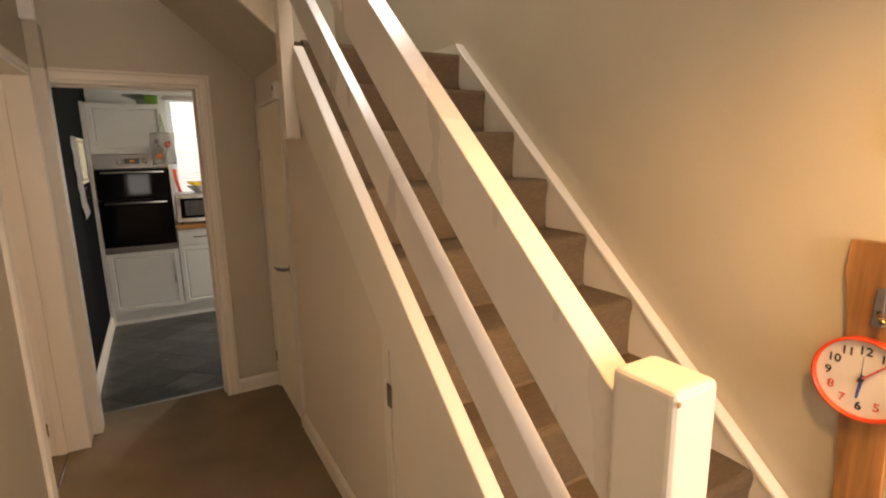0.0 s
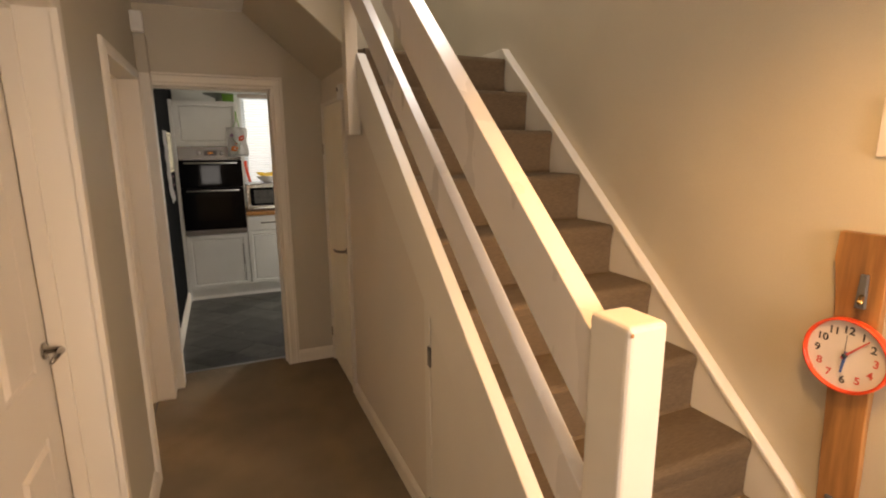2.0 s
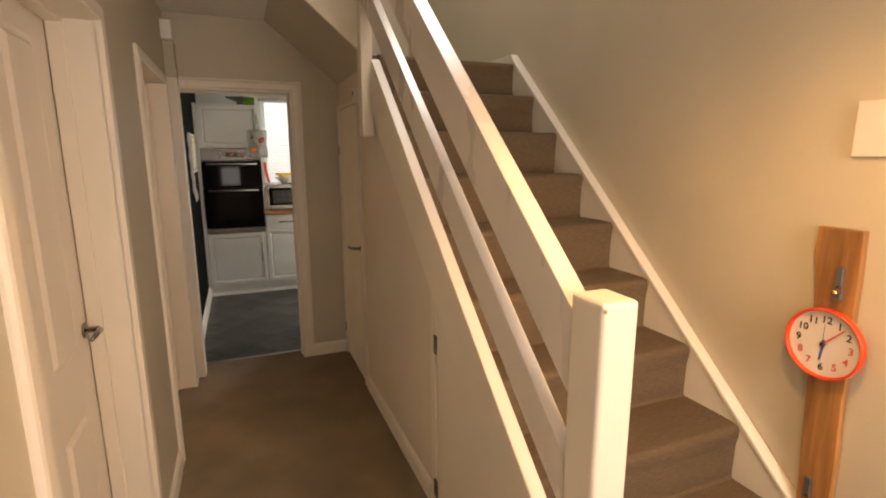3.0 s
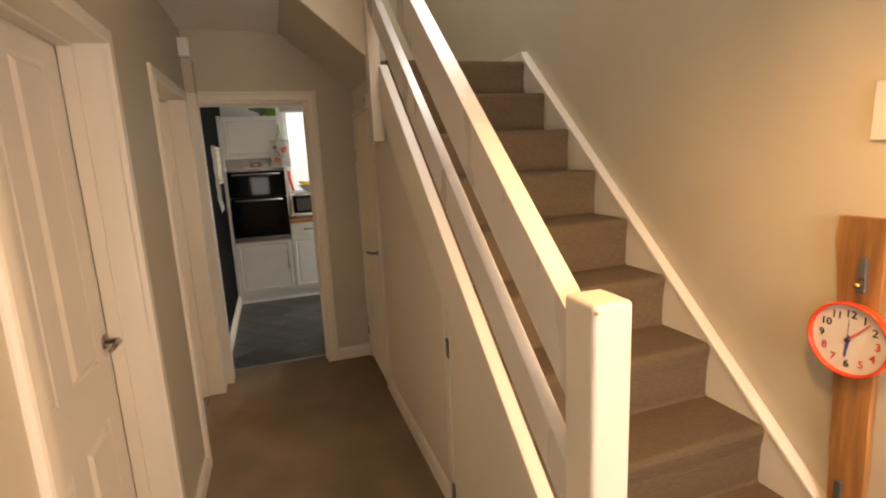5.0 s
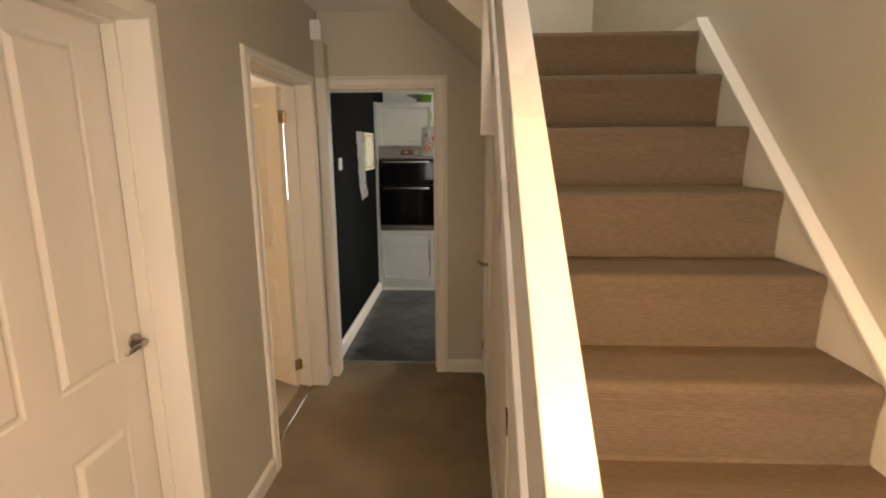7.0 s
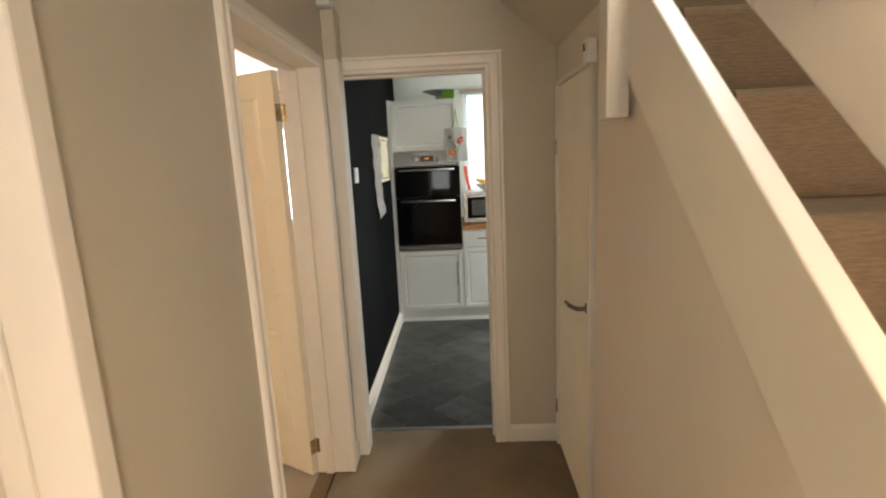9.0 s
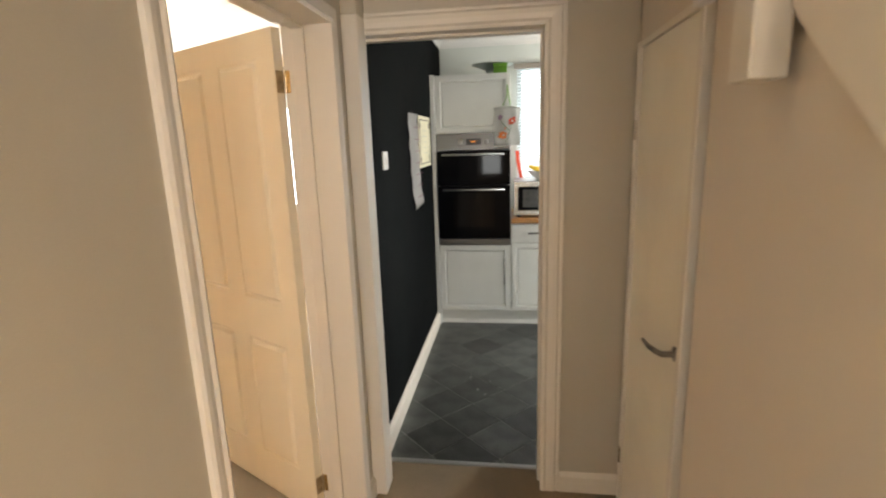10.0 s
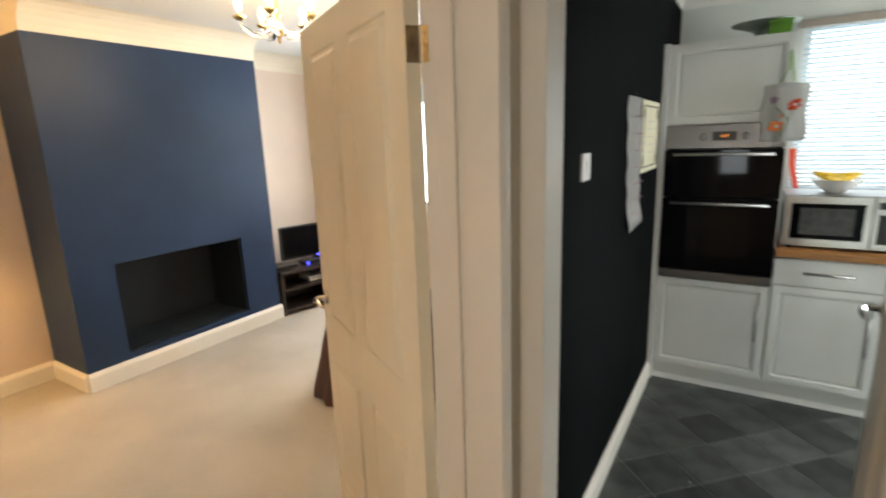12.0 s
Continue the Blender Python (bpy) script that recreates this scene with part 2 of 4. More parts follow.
def box(x0, x1, y0, y1, z0, z1, bevel=0.0, seg=2, bm=None):
    fresh = bmesh.new()
    bmesh.ops.create_cube(fresh, size=1)
    for v in fresh.verts:
        v.co = Vector(((x0 + x1) / 2 + v.co.x * (x1 - x0), (y0 + y1) / 2 + v.co.y * (y1 - y0), (z0 + z1) / 2 + v.co.z * (z1 - z0)))
    if bevel:
        bmesh.ops.bevel(fresh, geom=list(fresh.edges), offset=bevel, segments=seg, profile=0.5, affect="EDGES")
    return join(bm, fresh)


def join(bm, fresh, m=None):
    if m is not None:
        fresh.transform(m)
    if bm is None:
        return fresh
    me = bpy.data.meshes.new("tmp")
    fresh.to_mesh(me)
    fresh.free()
    bm.from_mesh(me)
    bpy.data.meshes.remove(me)
    return bm


def prism(points, axis, a, b, bevel=0.0, bm=None):
    """A closed outline extruded along an axis from a to b; the outline gives the two other axes in order."""
    fresh = bmesh.new()

    def at(p, s):
        c = list(p)
        c.insert("xyz".index(axis), s)
        return Vector(c)
    lo = [fresh.verts.new(at(p, a)) for p in points]
    hi = [fresh.verts.new(at(p, b)) for p in points]
    k = len(points)
    fresh.faces.new(lo)
    fresh.faces.new(hi)
    for i in range(k):
        fresh.faces.new((lo[i], lo[(i + 1) % k], hi[(i + 1) % k], hi[i]))
    bmesh.ops.recalc_face_normals(fresh, faces=fresh.faces)
    if bevel:
        bmesh.ops.bevel(fresh, geom=list(fresh.edges), offset=bevel, segments=2, profile=0.5, affect="EDGES")
    return join(bm, fresh)


def lathe(profile, steps=32, bm=None, m=None):
    """Profile of (radius, z) turned about z."""
    fresh = bmesh.new()
    rings = [[fresh.verts.new((r * math.cos(2 * math.pi * i / steps), r * math.sin(2 * math.pi * i / steps), z)) for i in range(steps)] for r, z in profile]
    for a, b in zip(rings, rings[1:]):
        for i in range(steps):
            j = (i + 1) % steps
            fresh.faces.new((a[i], a[j], b[j], b[i]))
    fresh.faces.new(rings[0][::-1])
    fresh.faces.new(rings[-1])
    bmesh.ops.remove_doubles(fresh, verts=fresh.verts, dist=1e-5)
    bmesh.ops.recalc_face_normals(fresh, faces=fresh.faces)
    return join(bm, fresh, m)


def tube(points, radius, steps=10, bm=None, m=None):
    """A round bar along a line of points; radius may be a list."""
    fresh = bmesh.new()
    pts = [Vector(p) for p in points]
    rings = []
    for i, p in enumerate(pts):
        d = (pts[min(i + 1, len(pts) - 1)] - pts[max(i - 1, 0)]).normalized()
        up = Vector((0, 0, 1)) if abs(d.z) < 0.9 else Vector((1, 0, 0))
        u = d.cross(up).normalized()
        w = d.cross(u)
        r = radius[i] if isinstance(radius, (list, tuple)) else radius
        rings.append([fresh.verts.new(p + (u * math.cos(2 * math.pi * k / steps) + w * math.sin(2 * math.pi * k / steps)) * r) for k in range(steps)])
    for a, b in zip(rings, rings[1:]):
        for i in range(steps):
            j = (i + 1) % steps
            fresh.faces.new((a[i], a[j], b[j], b[i]))
    fresh.faces.new(rings[0][::-1])
    fresh.faces.new(rings[-1])
    bmesh.ops.recalc_face_normals(fresh, faces=fresh.faces)
    return join(bm, fresh, m)


def part(name, bm, mat, parent=None, label="", smooth=False):
    me = bpy.data.meshes.new(name)
    bm.to_mesh(me)
    bm.free()
    me.materials.append(mat)
    if smooth:
        me.shade_smooth()
    ob = new(name, me)
    if parent:
        ob.parent = parent
    return tagged(ob, label)


def thing(name, label, category, place=(0, 0, 0), turn=0.0, group=""):
    ob = new(name)
    ob.empty_display_size = 0.1
    ob.matrix_world = pose(*place, 0, 0, turn)
    return tagged(ob, label, category, group)


def structure(name, bm, mat, label, category="structure"):
    return tagged(part(name, bm, mat), label, category, kind="structure")


def wall(axis, a0, a1, s0, s1, z0, z1, holes=()):
    """A wall slab between a0 and a1 across its axis, s0 to s1 along, with holes (s0, s1, z0, z1)."""
    cuts = sorted({s0, s1, *[h[0] for h in holes], *[h[1] for h in holes]})
    bm = bmesh.new()
    for c0, c1 in zip(cuts, cuts[1:]):
        mid = (c0 + c1) / 2
        spans, z = [], z0
        for h in sorted([h for h in holes if h[0] < mid < h[1]], key=lambda h: h[2]):
            if h[2] > z:
                spans.append((z, h[2]))
            z = h[3]
        if z < z1:
            spans.append((z, z1))
        for lo, hi in spans:
            if axis == "x":
                box(a0, a1, c0, c1, lo, hi, bm=bm)
            else:
                box(c0, c1, a0, a1, lo, hi, bm=bm)
    return bm


# ---- setting ----
HALL_W, STAIR_E = -0.05, 1.945
CEIL = 2.46
RISE, GOING, SLOPE = 0.2085, 0.2349, 0.8876


def line_z(c, y):
    return SLOPE * (y + 3.0) + c


structure("floor_hall", box(-0.22, 2.1, -4.75, 0.16, -0.12, 0.0), M_CARPET, "worn taupe cut-pile carpet on the hall floor", "carpet")
structure("floor_living", box(-3.9, -0.2201, -1.6, 3.3, -0.12, -0.002), M_LCARPET, "pale beige carpet of the living room", "carpet")
structure("floor_kitchen", box(-0.22, 2.7, 0.1601, 2.85, -0.12, -0.0016), M_GROUT, "pale grey joints of the kitchen floor", "floor")
structure("wall_hall_west", wall("x", -0.22, HALL_W, -4.75, 0.16, 0, CEIL, [(-2.73, -1.796, 0, 2.0), (-1.145, -0.205, 0, 2.01)]), M_WALLG, "grey-beige painted hall wall with two doorways", "wall")
structure("wall_kitchen_south", wall("y", 0.02, 0.15, HALL_W, 1.05, 0, CEIL, [(-0.05, 0.732, 0, 2.01)]), M_WALLG, "grey-beige painted wall around the kitchen doorway", "wall")
structure("wall_stair_east", wall("x", STAIR_E, 2.1, -4.75, 0.3, 0, 5.0, [(-1.45, -0.45, 3.65, 4.65)]), M_WALL, "warm beige painted stair wall with a high landing window", "wall")
structure("wall_front", wall("y", -4.75, -4.60, HALL_W, STAIR_E, 0, 5.0, [(-0.04, 0.34, 0.84, 1.24), (1.12, 1.9, 0.95, 2.15)]), M_WALL, "beige front wall with two glazed openings", "wall")
structure("wall_stair_end", box(1.05, STAIR_E, 0.02, 0.15, 0, 1.95), M_WALL, "plain wall closing the space under the landing", "wall")
structure("wall_landing_back", box(0.95, 2.1, 1.05, 1.18, 1.95, 5.0), M_WALL, "beige wall behind the stair landing", "wall")
structure("wall_landing_west", box(0.95, 1.052, 0.151, 1.05, 1.95, 5.0), M_WALL, "beige wall beside the stair landing", "wall")
structure("wall_landing_east", box(STAIR_E, 2.1, 0.3001, 1.05, 1.95, 5.0), M_WALL, "beige wall beside the stair landing", "wall")
structure("ceiling_hall", box(-0.22, 0.95, -4.75, 0.15, CEIL, CEIL + 0.2), M_CEIL, "white painted hall ceiling", "ceiling")
structure("ceiling_hall_front", box(0.9501, 2.1, -4.75, -3.15, CEIL, CEIL + 0.2), M_CEIL, "white painted ceiling inside the front wall", "ceiling")
structure("wall_upper_west", box(0.85, 0.95, -4.75, 1.18, CEIL + 0.2, 5.0), M_WALL, "beige upper wall beside the stairwell", "wall")
structure("wall_upper_front", box(0.95, 2.1, -3.25, -3.15, CEIL + 0.2, 5.0), M_WALL, "beige upper wall above the hall", "wall")
structure("ceiling_stairwell", box(0.85, 2.1, -4.75, 1.18, 5.0, 5.1), M_CEIL, "white painted stairwell ceiling", "ceiling")

# winder flight over the far end of the hall
structure("stair_soffit", prism([(1.0549, 2.058), (-0.05, 2.075 + 0.83 * 1.08), (-0.05, 2.12 + 0.83 * 1.08), (1.0549, 2.10)], "y", -0.995, 0.02), M_WALLG, "grey-beige sloping underside of the upper stair flight", "ceiling")
structure("stair_apron", prism([(1.03, 2.07), (0.0, 2.07 + 0.83 * 1.03), (0.0, 3.2), (1.03, 3.2)], "y", -1.02, -0.996), M_APRON, "white painted side panel of the upper stair flight", "panel")
structure("landing_slab", box(1.0551, 1.899, -1.02, 1.05, 1.951, 2.07), M_WALLG, "painted underside of the stair landing", "ceiling")
structure("landing_floor", box(1.0525, 1.899, -1.03, 1.05, 2.0702, 2.088), M_STAIRC, "taupe carpeted stair landing", "carpet")

# panelling under the stairs
structure("understair_wall", prism([(-3.0, 0.0), (-0.69, 0.0), (-0.69, 2.06), (-0.98, 2.06), (-0.98, 1.90), (-3.0, 0.16)], "x", 1.055, 1.075), M_PANEL, "grey-beige painted panelling under the staircase", "wall")
structure("understair_head", box(1.055, 1.075, -0.6899, 0.02, 1.90, 2.06), M_PANEL, "grey-beige panel above the cupboard door", "wall")

# living room
structure("wall_living_west", box(-3.9, -3.75, -1.6, 3.3, 0, CEIL), M_CREAM, "blush painted living room wall", "wall")
structure("wall_living_north", wall("y", 3.12, 3.27, -3.9, -0.16, 0, CEIL, [(-3.1, -1.1, 0.85, 2.2)]), M_CREAM, "blush painted wall with a wide window", "wall")
structure("wall_living_south", box(-3.9, -0.22, -1.75, -1.6, 0, CEIL), M_CREAM, "blush painted end wall", "wall")
structure("wall_living_east", box(-0.24, -0.16, 0.1601, 3.12, 0, CEIL), M_CREAM, "blush painted wall between living room and kitchen", "wall")
structure("ceiling_living", box(-3.9, -0.2201, -1.75, 3.3, CEIL, CEIL + 0.1), M_CEIL, "white painted living room ceiling", "ceiling")
breast = bmesh.new()
box(-3.75, -3.25, 0.142, 0.42, 0, 2.29, bm=breast)
box(-3.75, -3.25, 1.43, 1.765, 0, 2.29, bm=breast)
box(-3.75, -3.25, 0.42, 1.43, 0.83, 2.29, bm=breast)
box(-3.75, -3.25, 0.42, 1.43, 0, 0.17, bm=breast)
structure("chimney_breast", breast, M_NAVY, "navy blue painted chimney breast", "chimney breast")
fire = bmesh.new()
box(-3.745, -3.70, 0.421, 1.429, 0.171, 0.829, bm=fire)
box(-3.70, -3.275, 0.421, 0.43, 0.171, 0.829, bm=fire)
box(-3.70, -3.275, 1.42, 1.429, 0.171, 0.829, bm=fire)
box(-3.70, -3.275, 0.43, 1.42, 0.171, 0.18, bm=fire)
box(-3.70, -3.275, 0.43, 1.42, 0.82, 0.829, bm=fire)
structure("fireplace_recess", fire, M_NAVYDARK, "near-black empty fireplace recess in the navy breast", "fireplace")
structure("chimney_top", box(-3.75, -3.252, 0.144, 1.763, 2.29, CEIL), M_COVE, "cream painted band above the navy breast", "wall")


def cove_profile(r, n=6):
    pts = [(0.0, 0.0), (0.0, -r)]
    for i in range(n + 1):
        a = math.pi / 2 * i / n
        pts.append((r - r * math.cos(a) * 1.0 + 0.0, -r + r * math.sin(a)))
    return pts


def cove(name, axis, wall_at, side, s0, s1, r, mat, label):
    pts = [(wall_at + side * p, CEIL + q) for p, q in cove_profile(r)[0:1] + cove_profile(r)[1:]]
    clean = []
    for p in pts:
        if not clean or (abs(p[0] - clean[-1][0]) + abs(p[1] - clean[-1][1])) > 1e-5:
            clean.append(p)
    structure(name, prism(clean, "y" if axis == "x" else "x", s0, s1), mat, label, "cove")


cove("cove_breast", "x", -3.252, 1, 0.144, 1.763, 0.17, M_COVE, "cream plaster cove above the chimney breast")
cove("cove_living_west", "x", -3.75, 1, 1.763, 3.12, 0.15, M_COVE, "cream plaster cove along the alcove")
cove("cove_living_west_near", "x", -3.75, 1, -1.6, 0.127, 0.15, M_COVE, "cream plaster cove along the alcove")
cove("cove_living_north", "y", 3.12, -1, -3.75, -0.24, 0.15, M_COVE, "cream plaster cove above the window")

# kitchen
structure("wall_kitchen_west", box(-0.16, -0.065, 0.1501, 2.70, 0, CEIL), M_CHAR, "charcoal painted kitchen wall", "wall")
structure("wall_kitchen_north", wall("y", 2.70, 2.83, -0.16, 2.7, 0, CEIL, [(0.62, 1.55, 1.12, 2.22), (1.83, 2.29, 0.12, 2.02)]), M_KWALL, "pale green-grey painted kitchen wall with a window", "wall")
# opening added in this unseen wall only to let the fill light in
structure("wall_kitchen_east", wall("x", 2.6, 2.7, 0.15, 2.7, 0, CEIL, [(1.35, 2.15, 0.5, 2.1)]), M_KWALL, "unseen pale green-grey kitchen wall with an opening added for the fill light", "wall")
structure("wall_kitchen_near", box(1.05, 2.6, 0.1501, 0.25, 0, 1.95), M_KWALL, "pale kitchen wall backing the stairs", "wall")
kc = box(-0.16, 0.95, 0.15, 2.83, CEIL, CEIL + 0.1)
box(0.95, 2.7, 1.18, 2.83, CEIL, CEIL + 0.1, bm=kc)
box(2.1, 2.7, 0.15, 1.18, 1.951, CEIL + 0.1, bm=kc)
box(1.9, 2.1, 0.25, 1.18, 1.90, 1.95, bm=kc)
structure("ceiling_kitchen", kc, M_CEIL, "white painted kitchen ceiling", "ceiling")
cove("cornice_kitchen_west", "x", -0.065, 1, 0.15, 2.70, 0.085, M_CEIL, "white plaster cornice on the charcoal wall")
cove("cornice_kitchen_north", "y", 2.70, -1, -0.07, 2.6, 0.085, M_CEIL, "white plaster cornice on the kitchen wall")


# ---- skirtings and architraves ----
def skirting(name, p, q, normal, h=0.095, t=0.016, mat=None, label="white gloss painted skirting board"):
    """A moulded board from p to q on a wall whose face looks along normal."""
    prof = [(0, 0), (t, 0), (t, h * 0.78), (t * 0.8, h * 0.86), (t * 0.45, h * 0.95), (t * 0.3, h), (0, h)]
    if abs(normal[0]):
        bm = bmesh.new()
        pts = [(p[0] + normal[0] * a, b) for a, b in prof]
        bm = prism(pts, "y", p[1], q[1])
    else:
        pts = [(p[1] + normal[1] * a, b) for a, b in prof]
        bm = prism(pts, "x", p[0], q[0])
    return structure(name, bm, mat or M_TRIM, label, "skirting board")


skirting("baseboard", (HALL_W, -1.78), (HALL_W, -1.185), (1, 0))
skirting("baseboard", (HALL_W, -0.177), (HALL_W, -0.0905), (1, 0))
skirting("baseboard", (HALL_W, -4.60), (HALL_W, -2.77), (1, 0))
skirting("baseboard", (0.789, 0.02), (1.055, 0.02), (0, -1))
skirting("baseboard", (1.055, -1.90), (1.055, -0.69), (-1, 0))
skirting("baseboard", (-0.065, 0.166), (-0.065, 2.14), (1, 0), h=0.11, t=0.022)
skirting("baseboard", (-3.25, 0.142), (-3.25, 1.781), (1, 0), h=0.13, t=0.02)
skirting("baseboard", (-3.75, 0.142), (-3.25, 0.142), (0, -1), h=0.13, t=0.02)
skirting("baseboard", (-3.75, -1.6), (-3.75, 0.122), (1, 0), h=0.13, t=0.02)
skirting("baseboard", (-3.75, 1.785), (-3.75, 3.12), (1, 0), h=0.13, t=0.02)
skirting("baseboard", (-3.75, 1.765), (-3.272, 1.765), (0, 1), h=0.13, t=0.02)


def architrave(name, axis, face, side, s0, s1, top, w=0.068, t=0.02, z0=0.0, label="white gloss moulded architrave round a doorway", flat=False):
    """Moulded frame round an opening s0..s1 up to top, on a wall face, proud towards side."""
    prof = [(0, 0), (t * 0.75, 0), (t, 0.012), (t * 0.72, w * 0.35), (t * 0.9, w * 0.62), (t * 0.9, w * 0.86), (t * 0.6, w), (0, w)]
    if flat:
        prof = [(0, 0), (t * 0.9, 0), (t, 0.004), (t, w - 0.012), (t * 0.8, w - 0.004), (t * 0.4, w), (0, w)]
    bm = bmesh.new()
    rings = []
    for cs, cz, ds, dz in ((s0, z0, -1, 0), (s0, top, -1, 1), (s1, top, 1, 1), (s1, z0, 1, 0)):
        ring = []
        for d, o in prof:
            s, z = cs + ds * o, cz + dz * o
            ring.append(bm.verts.new((face + side * d, s, z) if axis == "x" else (s, face + side * d, z)))
        rings.append(ring)
    for a, b in zip(rings, rings[1:]):
        for i in range(len(prof)):
            j = (i + 1) % len(prof)
            bm.faces.new((a[i], a[j], b[j], b[i]))
    bm.faces.new(rings[0])
    bm.faces.new(rings[-1][::-1])
    bmesh.ops.recalc_face_normals(bm, faces=bm.faces)
    return structure(name, bm, M_TRIM, label, "architrave")


architrave("trim", "x", HALL_W, 1, -2.712, -1.832, 1.985, w=0.055, label="plain white gloss casing round a doorway", flat=True)
architrave("trim", "x", HALL_W, 1, -1.115, -0.235, 1.985, w=0.058)
architrave("trim", "y", 0.02, -1, -0.0255, 0.705, 1.985, w=0.068)
structure("trim", box(-0.03, 0.788, 0.004, 0.0199, 2.0532, 2.066, 0.003, 1), M_TRIM, "white gloss head bead above the doorway", "architrave")
structure("trim", box(0.7732, 0.788, 0.004, 0.0199, 0.0, 2.053, 0.003, 1), M_TRIM, "white gloss outer bead beside the doorway", "architrave")


def lining(name, axis, a0, a1, s0, s1, top, t, stop_at, stop_w=0.045, label="white gloss door lining with a planted stop"):
    bm = bmesh.new()
    for lo, hi, z0, z1 in ((s0 - t, s0, 0, top + t), (s1, s1 + t, 0, top + t), (s0, s1, top, top + t)):
        if axis == "x":
            box(a0, a1, lo, hi, z0, z1, 0.0015, 1, bm)
        else:
            box(lo, hi, a0, a1, z0, z1, 0.0015, 1, bm)
    g = 0.012
    for lo, hi, z0, z1 in ((s0, s0 + g, 0, top), (s1 - g, s1, 0, top), (s0 + g, s1 - g, top - g, top)):
        if axis == "x":
            box(stop_at, stop_at + stop_w, lo, hi, z0, z1, 0.002, 1, bm)
        else:
            box(lo, hi, stop_at, stop_at + stop_w, z0, z1, 0.002, 1, bm)
    return structure(name, bm, M_TRIM, label, "door lining")


lining("trim", "x", -0.225, -0.048, -2.702, -1.823, 1.985, 0.028, -0.182)
lining("trim", "x", -0.225, -0.048, -1.11, -0.232, 1.985, 0.028, -0.182)
lining("trim", "y", 0.018, 0.165, -0.028, 0.706, 1.985, 0.025, 0.07)
structure("threshold_strip", prism([(-0.143, 0.0), (-0.140, 0.003), (-0.136, 0.003), (-0.133, 0.0)], "y", -1.11, -0.232), M_DARKWOOD, "thin dark strip between two carpets", "threshold")
structure("threshold_strip", prism([(0.150, 0.0), (0.158, 0.004), (0.172, 0.005), (0.184, 0.0)], "x", -0.027, 0.705), M_STEEL, "thin metal strip between carpet and vinyl", "threshold")


# ---- staircase ----
stairs = thing("staircase", "straight staircase with taupe carpeted steps and white open rails", "staircase", (1.0, -3.1, 0))


def local(bm, ob):
    bm.transform(ob.matrix_world.inverted())
    return bm


def step_mesh():
    r = 0.024
    pts = [(GOING + 0.02, -0.02), (GOING + 0.02, 0.0), (0.09, 0.002), (0.045, 0.001)]
    for i in range(1, 9):
        a = math.pi / 2 + math.pi / 2 * i / 8
        pts.append((r + r * math.cos(a), -r + r * math.sin(a)))
    pts += [(0.002, -0.045), (0.008, -0.075), (0.010, -RISE + 0.01), (0.004, -RISE), (0.045, -RISE), (0.045, -0.045)]
    return prism(pts, "x", 0, 0.818)


step_data = None
for i in range(1, 11):
    if step_data is None:
        ob = part("step", step_mesh(), M_STAIRC, stairs, "taupe carpeted step with rounded nosing")
        step_data = ob.data
    else:
        ob = new("step", step_data)
        ob.parent = stairs
        ob["label"] = "taupe carpeted step with rounded nosing"
    ob.location = (1.080 - 1.0, -3.183 + GOING * (i - 1) + 3.1 - 0.003, RISE * i + 0.007)


def slanted(x0, x1, c0, c1, ya, yb, bevel=0.004, slope=0.858):
    return prism([(ya, slope * (ya + 3) + c0), (yb, slope * (yb + 3) + c0), (yb, slope * (yb + 3) + c1), (ya, slope * (ya + 3) + c1)], "x", x0, x1, bevel)


part("handrail", local(slanted(0.988, 1.046, 0.99, 1.192, -2.95, -1.07, 0.0025), stairs), M_BANISTER, stairs, "deep white gloss handrail board")
part("middle_rail", local(slanted(0.990, 1.028, 0.680, 0.828, -2.95, -1.07, 0.0025), stairs), M_BANISTER, stairs, "white gloss intermediate rail")
part("hall_string", local(slanted(1.030, 1.078, 0.114, 0.407, -2.95, -1.07, 0.004), stairs), M_TRIM, stairs, "white painted outer stair string")
newel = box(0.974, 1.066, -3.06, -2.955, 0.0, 1.283, 0.011, 3)
part("newel_post", local(newel, stairs), M_TRIM, stairs, "square white gloss newel with eased edges and a chipped corner")
part("chip", local(lathe([(0.0045, 0), (0.003, 0.0012), (0.0001, 0.0015)], 8, m=Matrix.Translation((0.980, -3.0598, 1.268)) @ Matrix.Rotation(radians(90), 4, "X")), stairs), M_PLANK, stairs, "bare chipped spot in the paint")
part("upper_newel", local(box(0.976, 1.040, -1.07, -0.985, 1.660, 3.9, 0.005), stairs), M_TRIM, stairs, "square white upper newel with hanging drop")
ws = [(-3.2, 0.0), (-3.2, line_z(0.388, -3.2)), (-1.06, line_z(0.40, -1.06)), (-1.03, 2.15), (-0.98, 2.15), (1.05, 2.15), (1.05, 2.0), (-1.0, 2.0), (-2.9, 0.0)]
part("wall_string", local(prism([(a, max(b, 0)) for a, b in ws], "x", 1.899, 1.944, 0.0), stairs), M_TRIM, stairs, "white gloss wall string with landing skirting")
part("string_capping", local(slanted(1.894, 1.944, 0.375, 0.400, -3.2, -1.05, 0.004, SLOPE), stairs), M_TRIM, stairs)

# ---- doors ----


